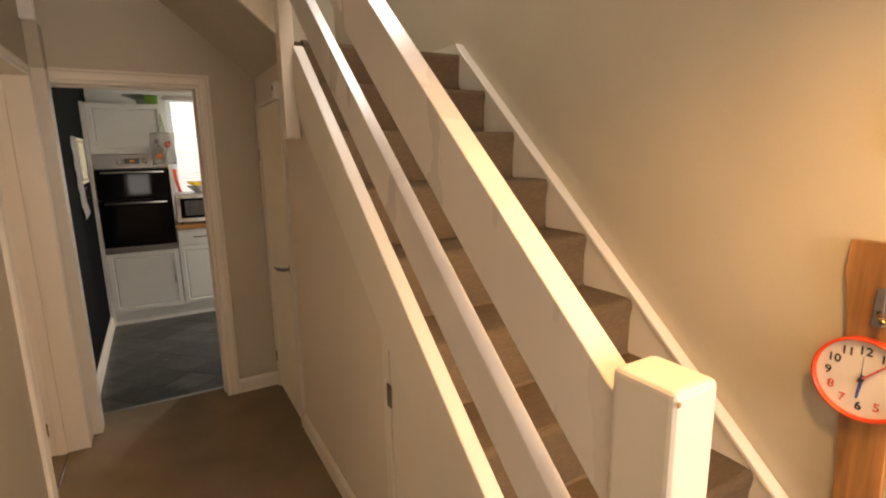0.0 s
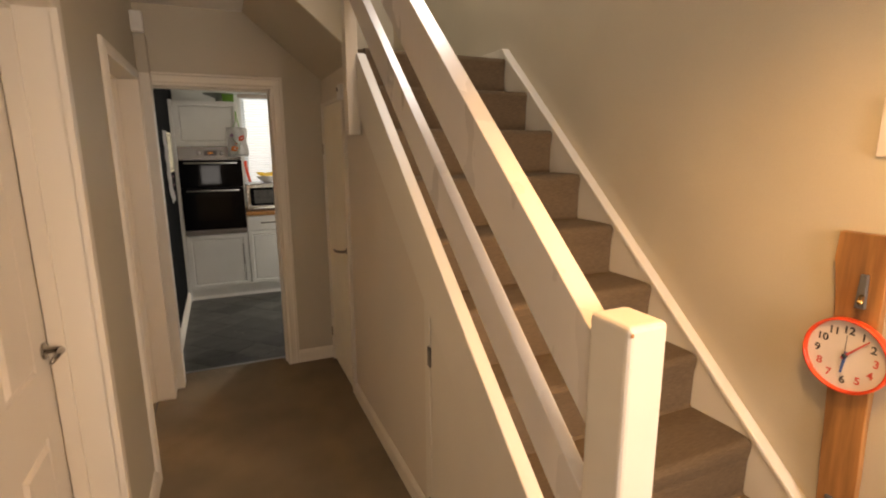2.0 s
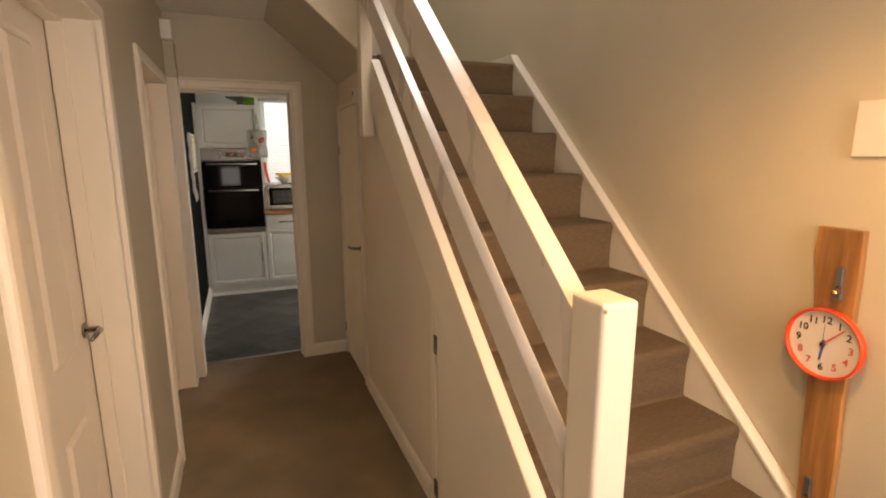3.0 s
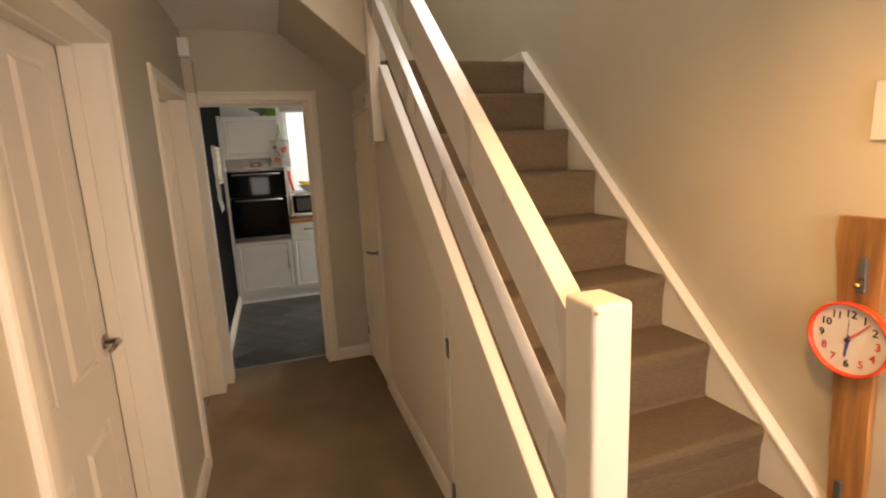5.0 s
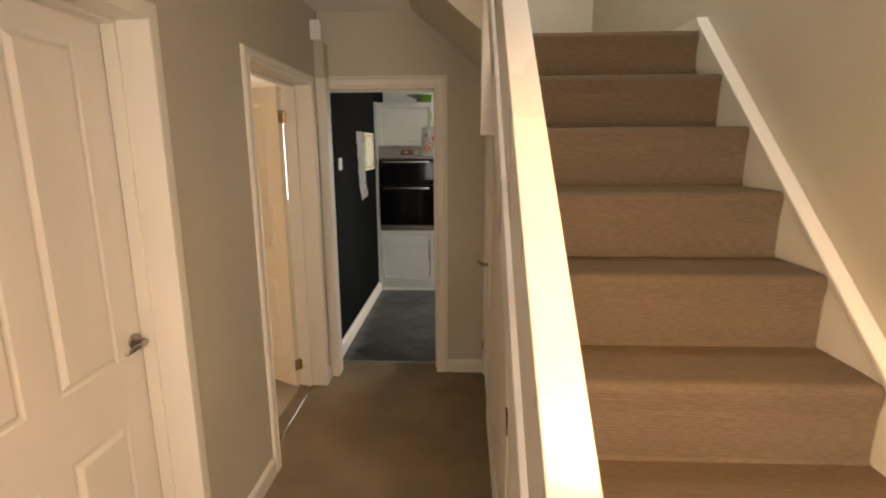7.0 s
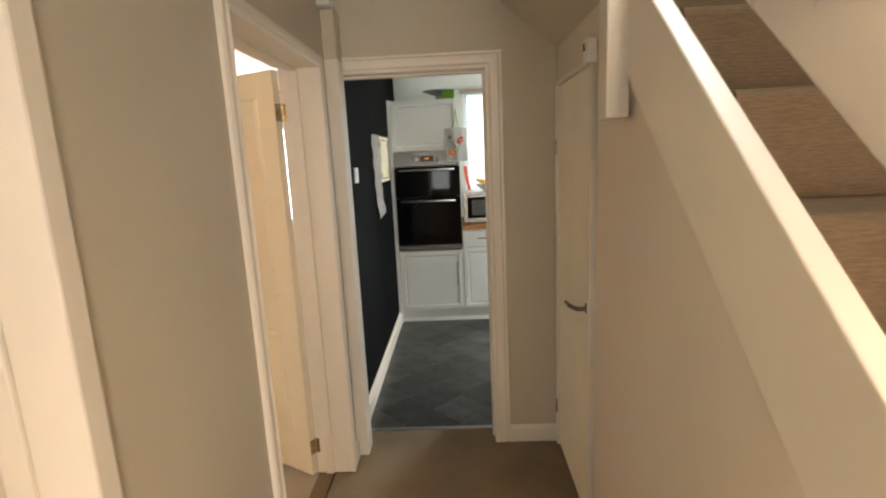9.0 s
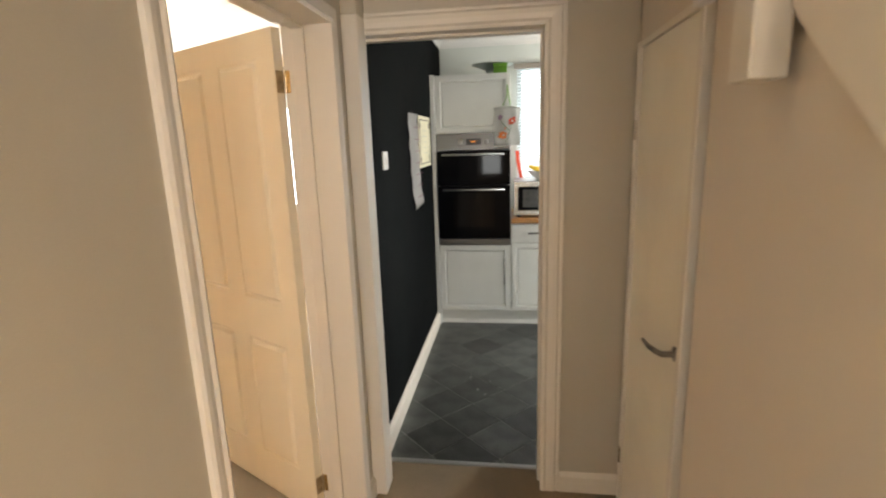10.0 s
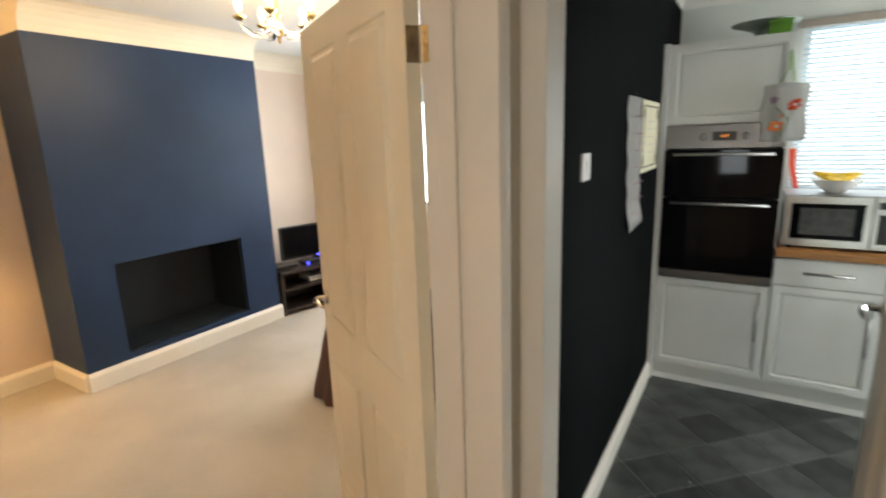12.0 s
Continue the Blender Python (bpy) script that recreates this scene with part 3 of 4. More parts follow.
def moulded_leaf(w, h, t, cols, rows):
    """A leaf in x (0..w), y (-t..0), z (0..h) with sunk and raised panels on both faces."""
    bm = bmesh.new()
    xs = sorted({0, w, *[c for p in cols for c in p]})
    zs = sorted({0, h, *[c for p in rows for c in p]})
    for y, flip in ((-t, False), (0.0, True)):
        grid = [[bm.verts.new((x, y, z)) for z in zs] for x in xs]
        panels = []
        for i in range(len(xs) - 1):
            for j in range(len(zs) - 1):
                quad = [grid[i][j], grid[i + 1][j], grid[i + 1][j + 1], grid[i][j + 1]]
                f = bm.faces.new(quad[::-1] if flip else quad)
                if (xs[i], xs[i + 1]) in cols and (zs[j], zs[j + 1]) in rows:
                    panels.append(f)
        for width, depth in ((0.004, -0.007), (0.010, -0.004), (0.012, 0.0), (0.020, 0.010)):
            bmesh.ops.inset_individual(bm, faces=panels, thickness=width, depth=depth)
    bm.verts.ensure_lookup_table()
    edges = [e for e in bm.edges if e.is_boundary]
    bmesh.ops.bridge_loops(bm, edges=edges)
    bmesh.ops.recalc_face_normals(bm, faces=bm.faces)
    return bm


def lever(parent, x, y, z, side, toward, mat=None):
    """A lever handle on a round rose; side is the way it stands proud along y, toward the way the lever points along x."""
    mat = mat or M_CHROME
    rose = lathe([(0.026, 0.0), (0.026, 0.006), (0.020, 0.009), (0.011, 0.010), (0.010, 0.045), (0.0001, 0.046)], 24, m=Matrix.Translation((x, y, z)) @ Matrix.Rotation(radians(-90 * side), 4, "X"))
    h = part("handle", rose, mat, parent, "satin chrome lever handle", True)
    pts = [(x, y + side * 0.042, z), (x + toward * 0.02, y + side * 0.05, z + 0.001), (x + toward * 0.06, y + side * 0.052, z + 0.004), (x + toward * 0.105, y + side * 0.046, z - 0.004)]
    part("lever", tube(pts, [0.010, 0.011, 0.009, 0.006], 12), mat, h, smooth=True)
    return h


def hinge(parent, x, y, z, mat=None, turn=0.0):
    mat = mat or M_BRASS
    bm = box(x - 0.002, x + 0.002, y - 0.03, y, z - 0.05, z + 0.05)
    box(x - 0.028, x, y - 0.002, y + 0.002, z - 0.05, z + 0.05, bm=bm)
    tube([(x, y, z - 0.052), (x, y, z + 0.052)], 0.006, 10, bm)
    for k in (-0.03, 0.0, 0.03):
        lathe([(0.004, 0), (0.003, 0.0015), (0.0001, 0.002)], 8, bm, Matrix.Translation((x + 0.002, y - 0.017, z + k)) @ Matrix.Rotation(radians(90), 4, "Y"))
    return part("hinge", bm, mat, parent, "brass butt hinge with screws")


# near door, closed: hinge end at the south, x runs along world -y
d1 = thing("door", "closed white four-panel door with chrome lever handle, beside the hall", "door", (-0.222, -1.826, 0.008), -90)
part("leaf", moulded_leaf(0.872, 1.972, 0.036, [(0.12, 0.352), (0.458, 0.75)], [(0.19, 0.735), (0.937, 1.895)]), M_DOOR, d1)
for o in d1.children:
    o.scale.y = -1
d1h = lever(d1, 0.040, 0.036, 0.978, 1, 1, M_CHROMEREFL)

# open door into the living room
d2 = thing("door", "white four-panel door standing open into the living room", "door", (-0.2262, -0.2340, 0.008), 151)
part("leaf", moulded_leaf(0.855, 1.972, 0.036, [(0.10, 0.37), (0.485, 0.755)], [(0.19, 0.757), (0.937, 1.88)]), M_DOOR_LIT, d2)
for o in d2.children:
    o.scale.y = -1
d2.children[0].location.y = 0.0
lever(d2, 0.80, 0.036, 1.0, 1, -1)
for hz in (0.15, 1.79):
    hb = box(-0.0022, -0.0002, 0.004, 0.034, hz - 0.038, hz + 0.038)
    tube([(-0.002, -0.004, hz - 0.04), (-0.002, -0.004, hz + 0.04)], 0.006, 10, hb)
    hp = part("hinge", hb, M_AGED, d2, "brass butt hinge")
    pb = box(-0.2245, -0.2045, -0.2352, -0.2322, hz - 0.030, hz + 0.046)
    for k in (-0.024, 0.0, 0.024):
        lathe([(0.0045, 0), (0.003, 0.0015), (0.0001, 0.002)], 8, pb, Matrix.Translation((-0.213 + 0.004 * (k == 0), -0.2352, hz + 0.008 + k)) @ Matrix.Rotation(radians(90), 4, "X"))
    plate = part("plate", pb, M_BRASS, d2, "bright hinge plate on the lining")
    plate.data.transform(d2.matrix_world.inverted())

# flush cupboard door under the stairs
cup = thing("cupboard_door", "flush white cupboard door under the landing with a lever handle", "cupboard door", (1.050, -0.03, 0.01))
part("leaf", box(0, 0.022, -0.60, -0.002, 0, 1.865, 0.002, 1), M_APRON, cup, "flush off-white painted leaf")
fr = bmesh.new()
box(-0.012, 0.024, 0.0, 0.030, -0.01, 1.89, 0.002, 1, fr)
box(-0.012, 0.024, -0.632, -0.602, -0.01, 1.89, 0.002, 1, fr)
box(-0.008, 0.024, -0.602, 0.0, 1.868, 1.89, 0.002, 1, fr)
part("frame", fr, M_TRIM, cup, "narrow white gloss frame")
ch = lathe([(0.022, 0.0), (0.022, 0.006), (0.009, 0.009), (0.009, 0.045), (0.0001, 0.046)], 20, m=Matrix.Translation((0, -0.567, 0.940)) @ Matrix.Rotation(radians(-90), 4, "Y"))
ch = part("handle", ch, M_BRONZE, cup, "dark metal lever handle", True)
part("lever", tube([(-0.040, -0.568, 0.940), (-0.050, -0.55, 0.940), (-0.056, -0.50, 0.933), (-0.064, -0.455, 0.938)], [0.008, 0.009, 0.0085, 0.006], 10), M_BRONZE, ch, smooth=True)
for hz in (0.22, 1.58):
    hb = box(-0.0155, -0.010, -0.012, 0.014, hz - 0.035, hz + 0.035, 0.001, 1)
    tube([(-0.014, 0, hz - 0.036), (-0.014, 0, hz + 0.036)], 0.005, 8, hb)
    part("hinge", hb, M_CHROME, cup, "small steel butt hinge")
catch = thing("magnetic_catch", "small white plastic catch above the cupboard door corner", "catch", (1.04, -0.665, 1.87))
part("body", box(-0.022, 0.012, -0.035, 0.035, 0.0, 0.085, 0.005), M_WHITE, catch)
part("slot", box(-0.0245, -0.022, 0.004, 0.026, 0.045, 0.07), M_BLACK, catch, "dark slot")

# triangular access door
tri = thing("stair_cupboard_door", "triangular white access door under the lower stair string", "cupboard door", (1.045, -1.95, 0.0))
y0, y1 = -2.005, -2.94
part("leaf", local(prism([(y0, 0.01), (y0, 0.858 * (y0 + 3) + 0.108), (y1, 0.858 * (y1 + 3) + 0.108), (y1, 0.01)], "x", 1.036, 1.054, 0.002), tri), M_TRIM, tri)
part("frame", local(box(1.034, 1.0549, -1.997, -1.945, 0.0, 1.005, 0.003, 1), tri), M_TRIM, tri, "white gloss upright")
for hz in (0.14, 0.80):
    part("hinge", local(box(1.029, 1.034, -2.017, -1.987, hz - 0.04, hz + 0.04, 0.001, 1), tri), M_BRONZE, tri, "dark butt hinge")

# open kitchen door against the wall side
kd = thing("kitchen_door", "white door swung fully open into the kitchen with a chrome handle", "door", (0.716, 0.188, 0.008), 80.5)
part("leaf", moulded_leaf(0.64, 1.965, 0.036, [(0.085, 0.27), (0.37, 0.555)], [(0.19, 0.757), (0.967, 1.90)]), M_DOOR, kd)
lever(kd, 0.607, 0.0, 1.01, 1, -1)
for hz in (0.30, 1.75):
    part("hinge", box(-0.012, 0.0, -0.004, 0.004, hz - 0.045, hz + 0.045, 0.001, 1), M_BRONZE, kd, "dark steel hinge")

lh = thing("lining_hinge", "small dark steel hinge on the kitchen doorway lining", "hinge", (0.706, 0.13, 0.44))
part("knuckle", tube([(-0.003, 0.0, 0.0), (-0.003, 0.0, 0.07)], 0.005, 10), M_BRONZE, lh)
part("leaf", box(-0.0015, 0.0, -0.022, 0.0, 0.0, 0.07), M_BRONZE, lh, "dark steel hinge leaf")

# ---- hall fittings ----
alarm = thing("alarm_sensor", "small white sensor box high on the hall corner", "alarm sensor", (-0.05, -0.12, 2.263))
part("body", box(0, 0.064, -0.03, 0.03, 0.0, 0.115, 0.008, 3), M_WHITE, alarm)
part("lens", box(0.012, 0.043, -0.0315, -0.03, 0.02, 0.05, 0.0), M_PAPER, alarm)
structure("pipe_boxing", box(HALL_W, 0.012, -0.088, 0.0199, 2.045, 2.262, 0.003, 1), M_WALLG, "painted cable boxing in the corner above the doorway", "boxing")
structure("corner_post", box(HALL_W, 0.0135, -0.09, 0.0199, 0.0, 2.0445, 0.003, 1), M_TRIM, "white painted corner post beside the kitchen doorway", "boxing")

# plank rack with clock
plank = thing("coat_rack", "upright waney-edged pine plank with iron hooks on the stair wall", "coat rack", (1.944, -2.944, 0.9))
outline = []
for i in range(13):
    z = -0.44 + i * 0.897 / 12
    outline.append((-0.051 + 0.024 * z + 0.001 * math.sin(i * 1.7), z))
for i in range(12, -1, -1):
    z = -0.44 + i * 0.897 / 12
    outline.append((0.051 + 0.047 * z + 0.001 * math.sin(i * 2.3 + 1) + (0.012 if i == 11 else 0.006 if i in (10, 12) else 0), z))
part("plank", prism(outline, "x", -0.026, -0.001, 0.002), M_PLANK, plank)


def hook(z):
    bm = prism([(-0.009, z + 0.05), (0.009, z + 0.05), (0.013, z - 0.045), (-0.013, z - 0.045)], "x", -0.038, -0.026, 0.003)
    h = part("hook", bm, M_STEELG, plank, "grey steel hook bracket")
    part("peg", tube([(-0.03, -0.0, z - 0.01), (-0.06, -0.012, z - 0.012), (-0.085, -0.022, z - 0.012), (-0.105, -0.032, z - 0.010)], [0.007, 0.0065, 0.0065, 0.0065], 10), M_BRASS, h, "bent brass peg", True)


hook(0.30)
hook(-0.37)

clock = thing("wall_clock", "round clock with orange-red rim and white dial on the plank", "wall clock", (1.918, -2.934, 1.017))
R = Matrix.Rotation(radians(-90), 4, "Y")
part("rim", lathe([(0.102, 0.0), (0.107, 0.008), (0.107, 0.026), (0.1045, 0.031), (0.1005, 0.031), (0.0985, 0.020), (0.097, 0.0)], 56, m=R), M_ORANGE, clock, "orange-red plastic rim", True)
part("dial", lathe([(0.0985, 0.012), (0.0985, 0.016)], 48, m=R), M_FACE, clock, "off-white dial")


def text_mesh(body, size):
    cu = bpy.data.curves.new("txt", "FONT")
    cu.body, cu.size, cu.extrude, cu.align_x, cu.align_y = body, size, 0.0004, "CENTER", "CENTER"
    cu.offset = size * 0.02
    tmp = new("txt", cu)
    bpy.context.view_layer.update()
    me = bpy.data.meshes.new_from_object(tmp.evaluated_get(bpy.context.evaluated_depsgraph_get()))
    bpy.data.objects.remove(tmp)
    bm = bmesh.new()
    bm.from_mesh(me)
    bpy.data.meshes.remove(me)
    return bm


FACE = Matrix.Translation((-0.0166, 0, 0)) @ Matrix(((0, 0, -1, 0), (-1, 0, 0, 0), (0, 1, 0, 0), (0, 0, 0, 1)))
for k in range(1, 13):
    a = radians(90 - 30 * k)
    bm = text_mesh(str(k), 0.030)
    bm.transform(FACE @ Matrix.Translation((0.072 * math.cos(a), 0.072 * math.sin(a), 0)))
    part("numeral", bm, M_REDINK if k in (3, 4, 5, 7, 8) else M_INK, clock)
for name, ang, length, width, mat, off in (("hour_hand", 186, 0.052, 0.009, M_BLUE, 0.002), ("minute_hand", 42, 0.078, 0.006, M_REDINK, 0.004), ("second_hand", 0, 0.06, 0.0015, M_INK, 0.006)):
    a = radians(90 - ang)
    bm = prism([(-0.012, -width / 2), (length, -width * 0.3), (length, width * 0.3), (-0.012, width / 2)], "z", off, off + 0.001)
    bm.transform(FACE @ Matrix.Rotation(a, 4, "Z"))
    part(name, bm, mat, clock)
part("hub", lathe([(0.006, 0.016), (0.006, 0.025), (0.0001, 0.026)], 16, m=R), M_INK, clock, smooth=True)

canvas = thing("canvas_picture", "small plain cream canvas on the stair wall above the rack", "picture", (1.944, -3.012, 1.560))
part("canvas", box(-0.012, -0.001, -0.10, 0.10, 0.0, 0.15, 0.003), M_FACE, canvas)
part("hanger", tube([(-0.013, -0.02, 0.128), (-0.017, 0.0, 0.136), (-0.013, 0.02, 0.128)], 0.002, 6), M_INK, canvas, "small dark hanger")

def shell(r0, z0, r1, z1, thick=0.003, steps=36):
    """An open conical lampshade from the rim (r0, z0) up to (r1, z1)."""
    bm = bmesh.new()
    rings = []
    for r, z in ((r0, z0), (r1, z1), (r1 - thick, z1), (r0 - thick, z0)):
        rings.append([bm.verts.new((r * math.cos(2 * math.pi * i / steps), r * math.sin(2 * math.pi * i / steps), z)) for i in range(steps)])
    for k in range(4):
        a, b = rings[k], rings[(k + 1) % 4]
        for i in range(steps):
            bm.faces.new((a[i], a[(i + 1) % steps], b[(i + 1) % steps], b[i]))
    bmesh.ops.recalc_face_normals(bm, faces=bm.faces)
    return bm


# pendant over the front of the hall
pend = thing("pendant_lamp", "plain ceiling pendant with a warm lit bulb", "ceiling lamp", (1.22, -3.28, CEIL - 0.001))
part("rose", lathe([(0.05, 0.0), (0.05, -0.01), (0.02, -0.03), (0.0001, -0.031)], 24), M_WHITE, pend, smooth=True)
part("flex", tube([(0, 0, -0.03), (0, 0, -0.28)], 0.004, 8), M_WHITE, pend)
part("lampholder", lathe([(0.018, -0.30), (0.018, -0.27), (0.006, -0.265)], 16), M_WHITE, pend, smooth=True)
part("shade", shell(0.125, -0.415, 0.085, -0.24), M_PAPERC, pend, "cream fabric shade open above and below", True)

# ---- kitchen ----


def front_panel(w, h, t=0.02, rail=0.062):
    """A cabinet front in x 0..w, y 0 (front) to t, z 0..h with a moulded raised centre."""
    bm = box(0, w, 0, t, 0, h)
    bm.faces.ensure_lookup_table()
    f = min(bm.faces, key=lambda q: q.calc_center_median().y)
    if rail:
        bmesh.ops.inset_individual(bm, faces=[f], thickness=rail - 0.006, depth=0)
        bmesh.ops.inset_individual(bm, faces=[f], thickness=0.011, depth=-0.015)
        bmesh.ops.inset_individual(bm, faces=[f], thickness=0.006, depth=0.0)
        bmesh.ops.inset_individual(bm, faces=[f], thickness=0.009, depth=0.009)
    outer = [e for e in bm.edges if all(abs(v.co.y) < 1e-6 or v.co.y == t for v in e.verts) and len(e.link_faces) == 2 and abs(e.calc_face_angle(0)) > 1.2]
    bmesh.ops.bevel(bm, geom=outer, offset=0.003, segments=2, affect="EDGES")
    return bm


def put(bm, x, y, z):
    bm.transform(Matrix.Translation((x, y, z)))
    return bm


def bar_handle(parent, x, y, z, length, upright):
    r = 0.007
    if upright:
        bm = tube([(x, y - 0.03, z), (x, y - 0.03, z + length)], r, 10)
        for k in (0.02, length - 0.02):
            tube([(x, y, z + k), (x, y - 0.03, z + k)], 0.005, 8, bm)
    else:
        bm = tube([(x, y - 0.03, z), (x + length, y - 0.03, z)], r, 10)
        for k in (0.02, length - 0.02):
            tube([(x + k, y, z), (x + k, y - 0.03, z)], 0.005, 8, bm)
    return part("handle", bm, M_STEEL, parent, "brushed steel bar handle", True)


F = 2.08
tower = thing("oven_housing", "tall white oven housing cabinet with moulded doors", "kitchen cabinet", (-0.03, F, 0))
tc = box(0.0, 0.60, 0.02, 0.60, 0.12, 0.70)
box(0.0, 0.018, 0.02, 0.60, 0.70, 1.615, bm=tc)
box(0.0, 0.60, 0.02, 0.60, 1.615, 2.075, bm=tc)
box(0.582, 0.60, 0.02, 0.60, 0.70, 1.615, bm=tc)
box(0.018, 0.582, 0.58, 0.60, 0.70, 1.615, bm=tc)
part("box", tc, M_UNIT, tower)
dd = part("door", put(front_panel(0.594, 0.575), 0.003, 0, 0.125), M_UNIT, tower, "white moulded lower door")
bar_handle(dd, 0.545, 0.0, 0.37, 0.22, True)
part("door", put(front_panel(0.594, 0.44), 0.003, 0, 1.628), M_UNIT, tower, "white moulded upper door")
part("end_panel", box(-0.038, -0.002, -0.01, 0.60, 0.0, 2.08, 0.002, 1), M_UNIT, tower)

oven = thing("double_oven", "built-in stainless double oven with black glass doors", "oven", (-0.03, F, 0))
part("fascia", box(0.003, 0.597, -0.008, 0.02, 1.487, 1.622, 0.002, 1), M_FASCIA, oven, "brushed steel control fascia")
for k, (z0, z1) in enumerate(((1.206, 1.482), (0.762, 1.200))):
    od = part("door", box(0.003, 0.597, -0.014, 0.02, z0, z1, 0.003, 2), M_BLACKGL, oven, "black glass oven door")
    bm = tube([(0.05, -0.055, z1 - 0.026), (0.55, -0.055, z1 - 0.028)], 0.0085, 12)
    for x in (0.075, 0.525):
        tube([(x, -0.012, z1 - 0.028), (x, -0.055, z1 - 0.028)], 0.006, 8, bm)
    part("handle", bm, M_HANDLE, od, "round steel bar handle", True)
part("bottom_trim", box(0.003, 0.597, -0.012, 0.02, 0.708, 0.758, 0.002, 1), M_FASCIA, oven, "brushed steel trim")
part("inner_window", box(0.13, 0.47, -0.0155, -0.0142, 0.86, 1.14, 0.0), M_OVENWIN, oven, "dark inner window")
part("display", box(0.245, 0.365, -0.0105, -0.0082, 1.53, 1.58), M_BLACK, oven, "black clock display")
dg = text_mesh("12:07", 0.019)
dg.transform(Matrix.Translation((0.305, -0.0112, 1.555)) @ Matrix.Rotation(radians(90), 4, "X"))
part("digits", dg, M_AMBER, oven, "lit amber digits")
for x in (0.20, 0.41):
    part("knob", lathe([(0.021, 0), (0.020, 0.016), (0.016, 0.020), (0.0001, 0.021)], 24, m=Matrix.Translation((x, -0.008, 1.553)) @ Matrix.Rotation(radians(90), 4, "X")), M_STEEL, oven, "round steel knob", True)


def base_unit(x, w):
    u = thing("base_unit", "white base cabinet with a drawer over a moulded door", "kitchen cabinet", (x, F, 0), group="base cabinets under the worktop")
    part("carcass", box(0.0, w - 0.001, 0.021, 0.58, 0.12, 0.885), M_UNIT, u)
    dr = part("drawer_front", put(front_panel(w - 0.006, 0.148, rail=0), 0.003, 0, 0.727), M_UNIT, u, "plain white drawer front")
    bar_handle(dr, w / 2 - 0.11, 0.0, 0.805, 0.22, False)
    do = part("door", put(front_panel(w - 0.006, 0.59), 0.003, 0, 0.128), M_UNIT, u, "white moulded door")
    bar_handle(do, w - 0.055, 0.0, 0.37, 0.22, True)


base_unit(0.573, 0.50)
base_unit(1.075, 0.50)
plinth = thing("plinth", "long white plinth below the kitchen cabinets", "plinth", (-0.07, F + 0.05, 0))
part("board", box(0.0, 1.64, 0.0, 0.018, 0.0, 0.118, 0.001, 1), M_UNIT, plinth)
part("seal", prism([(0.0, 0.0), (-0.018, 0.0), (0.0, 0.03)], "x", 0.02, 1.64), M_WHITE, plinth, "white floor seal strip")
worktop = thing("worktop", "oiled oak worktop with an eased front edge", "worktop", (0.572, F - 0.02, 0.886))
part("slab", box(0, 1.01, 0, 0.638, 0, 0.04, 0.004), M_OAK, worktop)

mw = thing("microwave", "stainless microwave with a dark window standing on the worktop", "microwave", (0.595, 2.13, 0.926))
part("body", box(0, 0.50, 0.012, 0.37, 0.014, 0.30, 0.006), M_STEEL, mw)
md = part("door", box(0.002, 0.385, 0.0, 0.012, 0.018, 0.296, 0.003), M_MWSTEEL, mw, "steel framed door")
mwin = part("window", box(0.035, 0.352, -0.002, 0.0, 0.06, 0.255), M_BLACKGL, md, "dark glass window")
part("mesh_screen", box(0.075, 0.312, -0.0035, -0.0022, 0.085, 0.23), M_OVENGREY, mwin, "grey perforated screen behind the glass")
mp_ = part("control_panel", box(0.387, 0.498, 0.0, 0.012, 0.018, 0.296, 0.003), M_MWSTEEL, mw, "steel control panel")
part("display", box(0.405, 0.482, -0.002, 0.0, 0.235, 0.27), M_BLACK, mp_)
part("buttons", box(0.41, 0.476, -0.003, 0.0, 0.05, 0.205, 0.002), M_BLACK, mp_, "dark button pad")
for fx in (0.04, 0.46):
    for fy in (0.04, 0.33):
        part("foot", box(fx - 0.015, fx + 0.015, fy - 0.015, fy + 0.015, 0.0, 0.014), M_BLACK, mw)

bowl = thing("fruit_bowl", "shallow white bowl resting on the microwave", "bowl", (0.83, 2.30, 1.226))
part("body", lathe([(0.035, 0), (0.045, 0.004), (0.085, 0.035), (0.120, 0.072), (0.124, 0.075), (0.118, 0.075), (0.080, 0.040), (0.04, 0.010), (0.0001, 0.008)], 40), M_CERAMIC, bowl, smooth=True)
for k, (dx, dz, ang) in enumerate(((0.0, 0.083, 8), (-0.012, 0.095, -10), (0.02, 0.088, 25), (-0.02, 0.075, 40))):
    ban = thing("banana", "ripe yellow banana lying in the white bowl", "banana", (0.83, 2.30, 1.226), ang, group="bananas in the bowl")
    pts = [(dx - 0.10 + 0.2 * i / 8, -0.02 * k + 0.02 + 0.0, dz - 0.022 * math.sin(math.pi * i / 8) + 0.018) for i in range(9)]
    part("fruit", tube(pts, [0.005, 0.012, 0.017, 0.019, 0.019, 0.018, 0.016, 0.010, 0.004], 10), M_YELLOW, ban, smooth=True)

# blind and kitchen window
kw = thing("window_1", "white kitchen window behind a venetian blind", "window", (0.62, 2.76, 1.12))
kw["kind"] = "structure"
fr = bmesh.new()
for a in ((0, 0.93, 0, 0.05), (0, 0.93, 1.05, 1.10), (0, 0.05, 0.05, 1.05), (0.88, 0.93, 0.05, 1.05)):
    box(a[0], a[1], 0.0, 0.05, a[2], a[3], 0.003, 1, fr)
part("window_frame", fr, M_WHITE, kw, "white plastic frame")
p = part("pane", box(0.05, 0.88, 0.02, 0.026, 0.05, 1.05), M_GLASS, kw, "clear glass pane")
p.visible_shadow = False
part("window_sill", box(0.0, 0.93, -0.09, 0.0, -0.02, 0.0, 0.004), M_WHITE, kw, "white sill board")
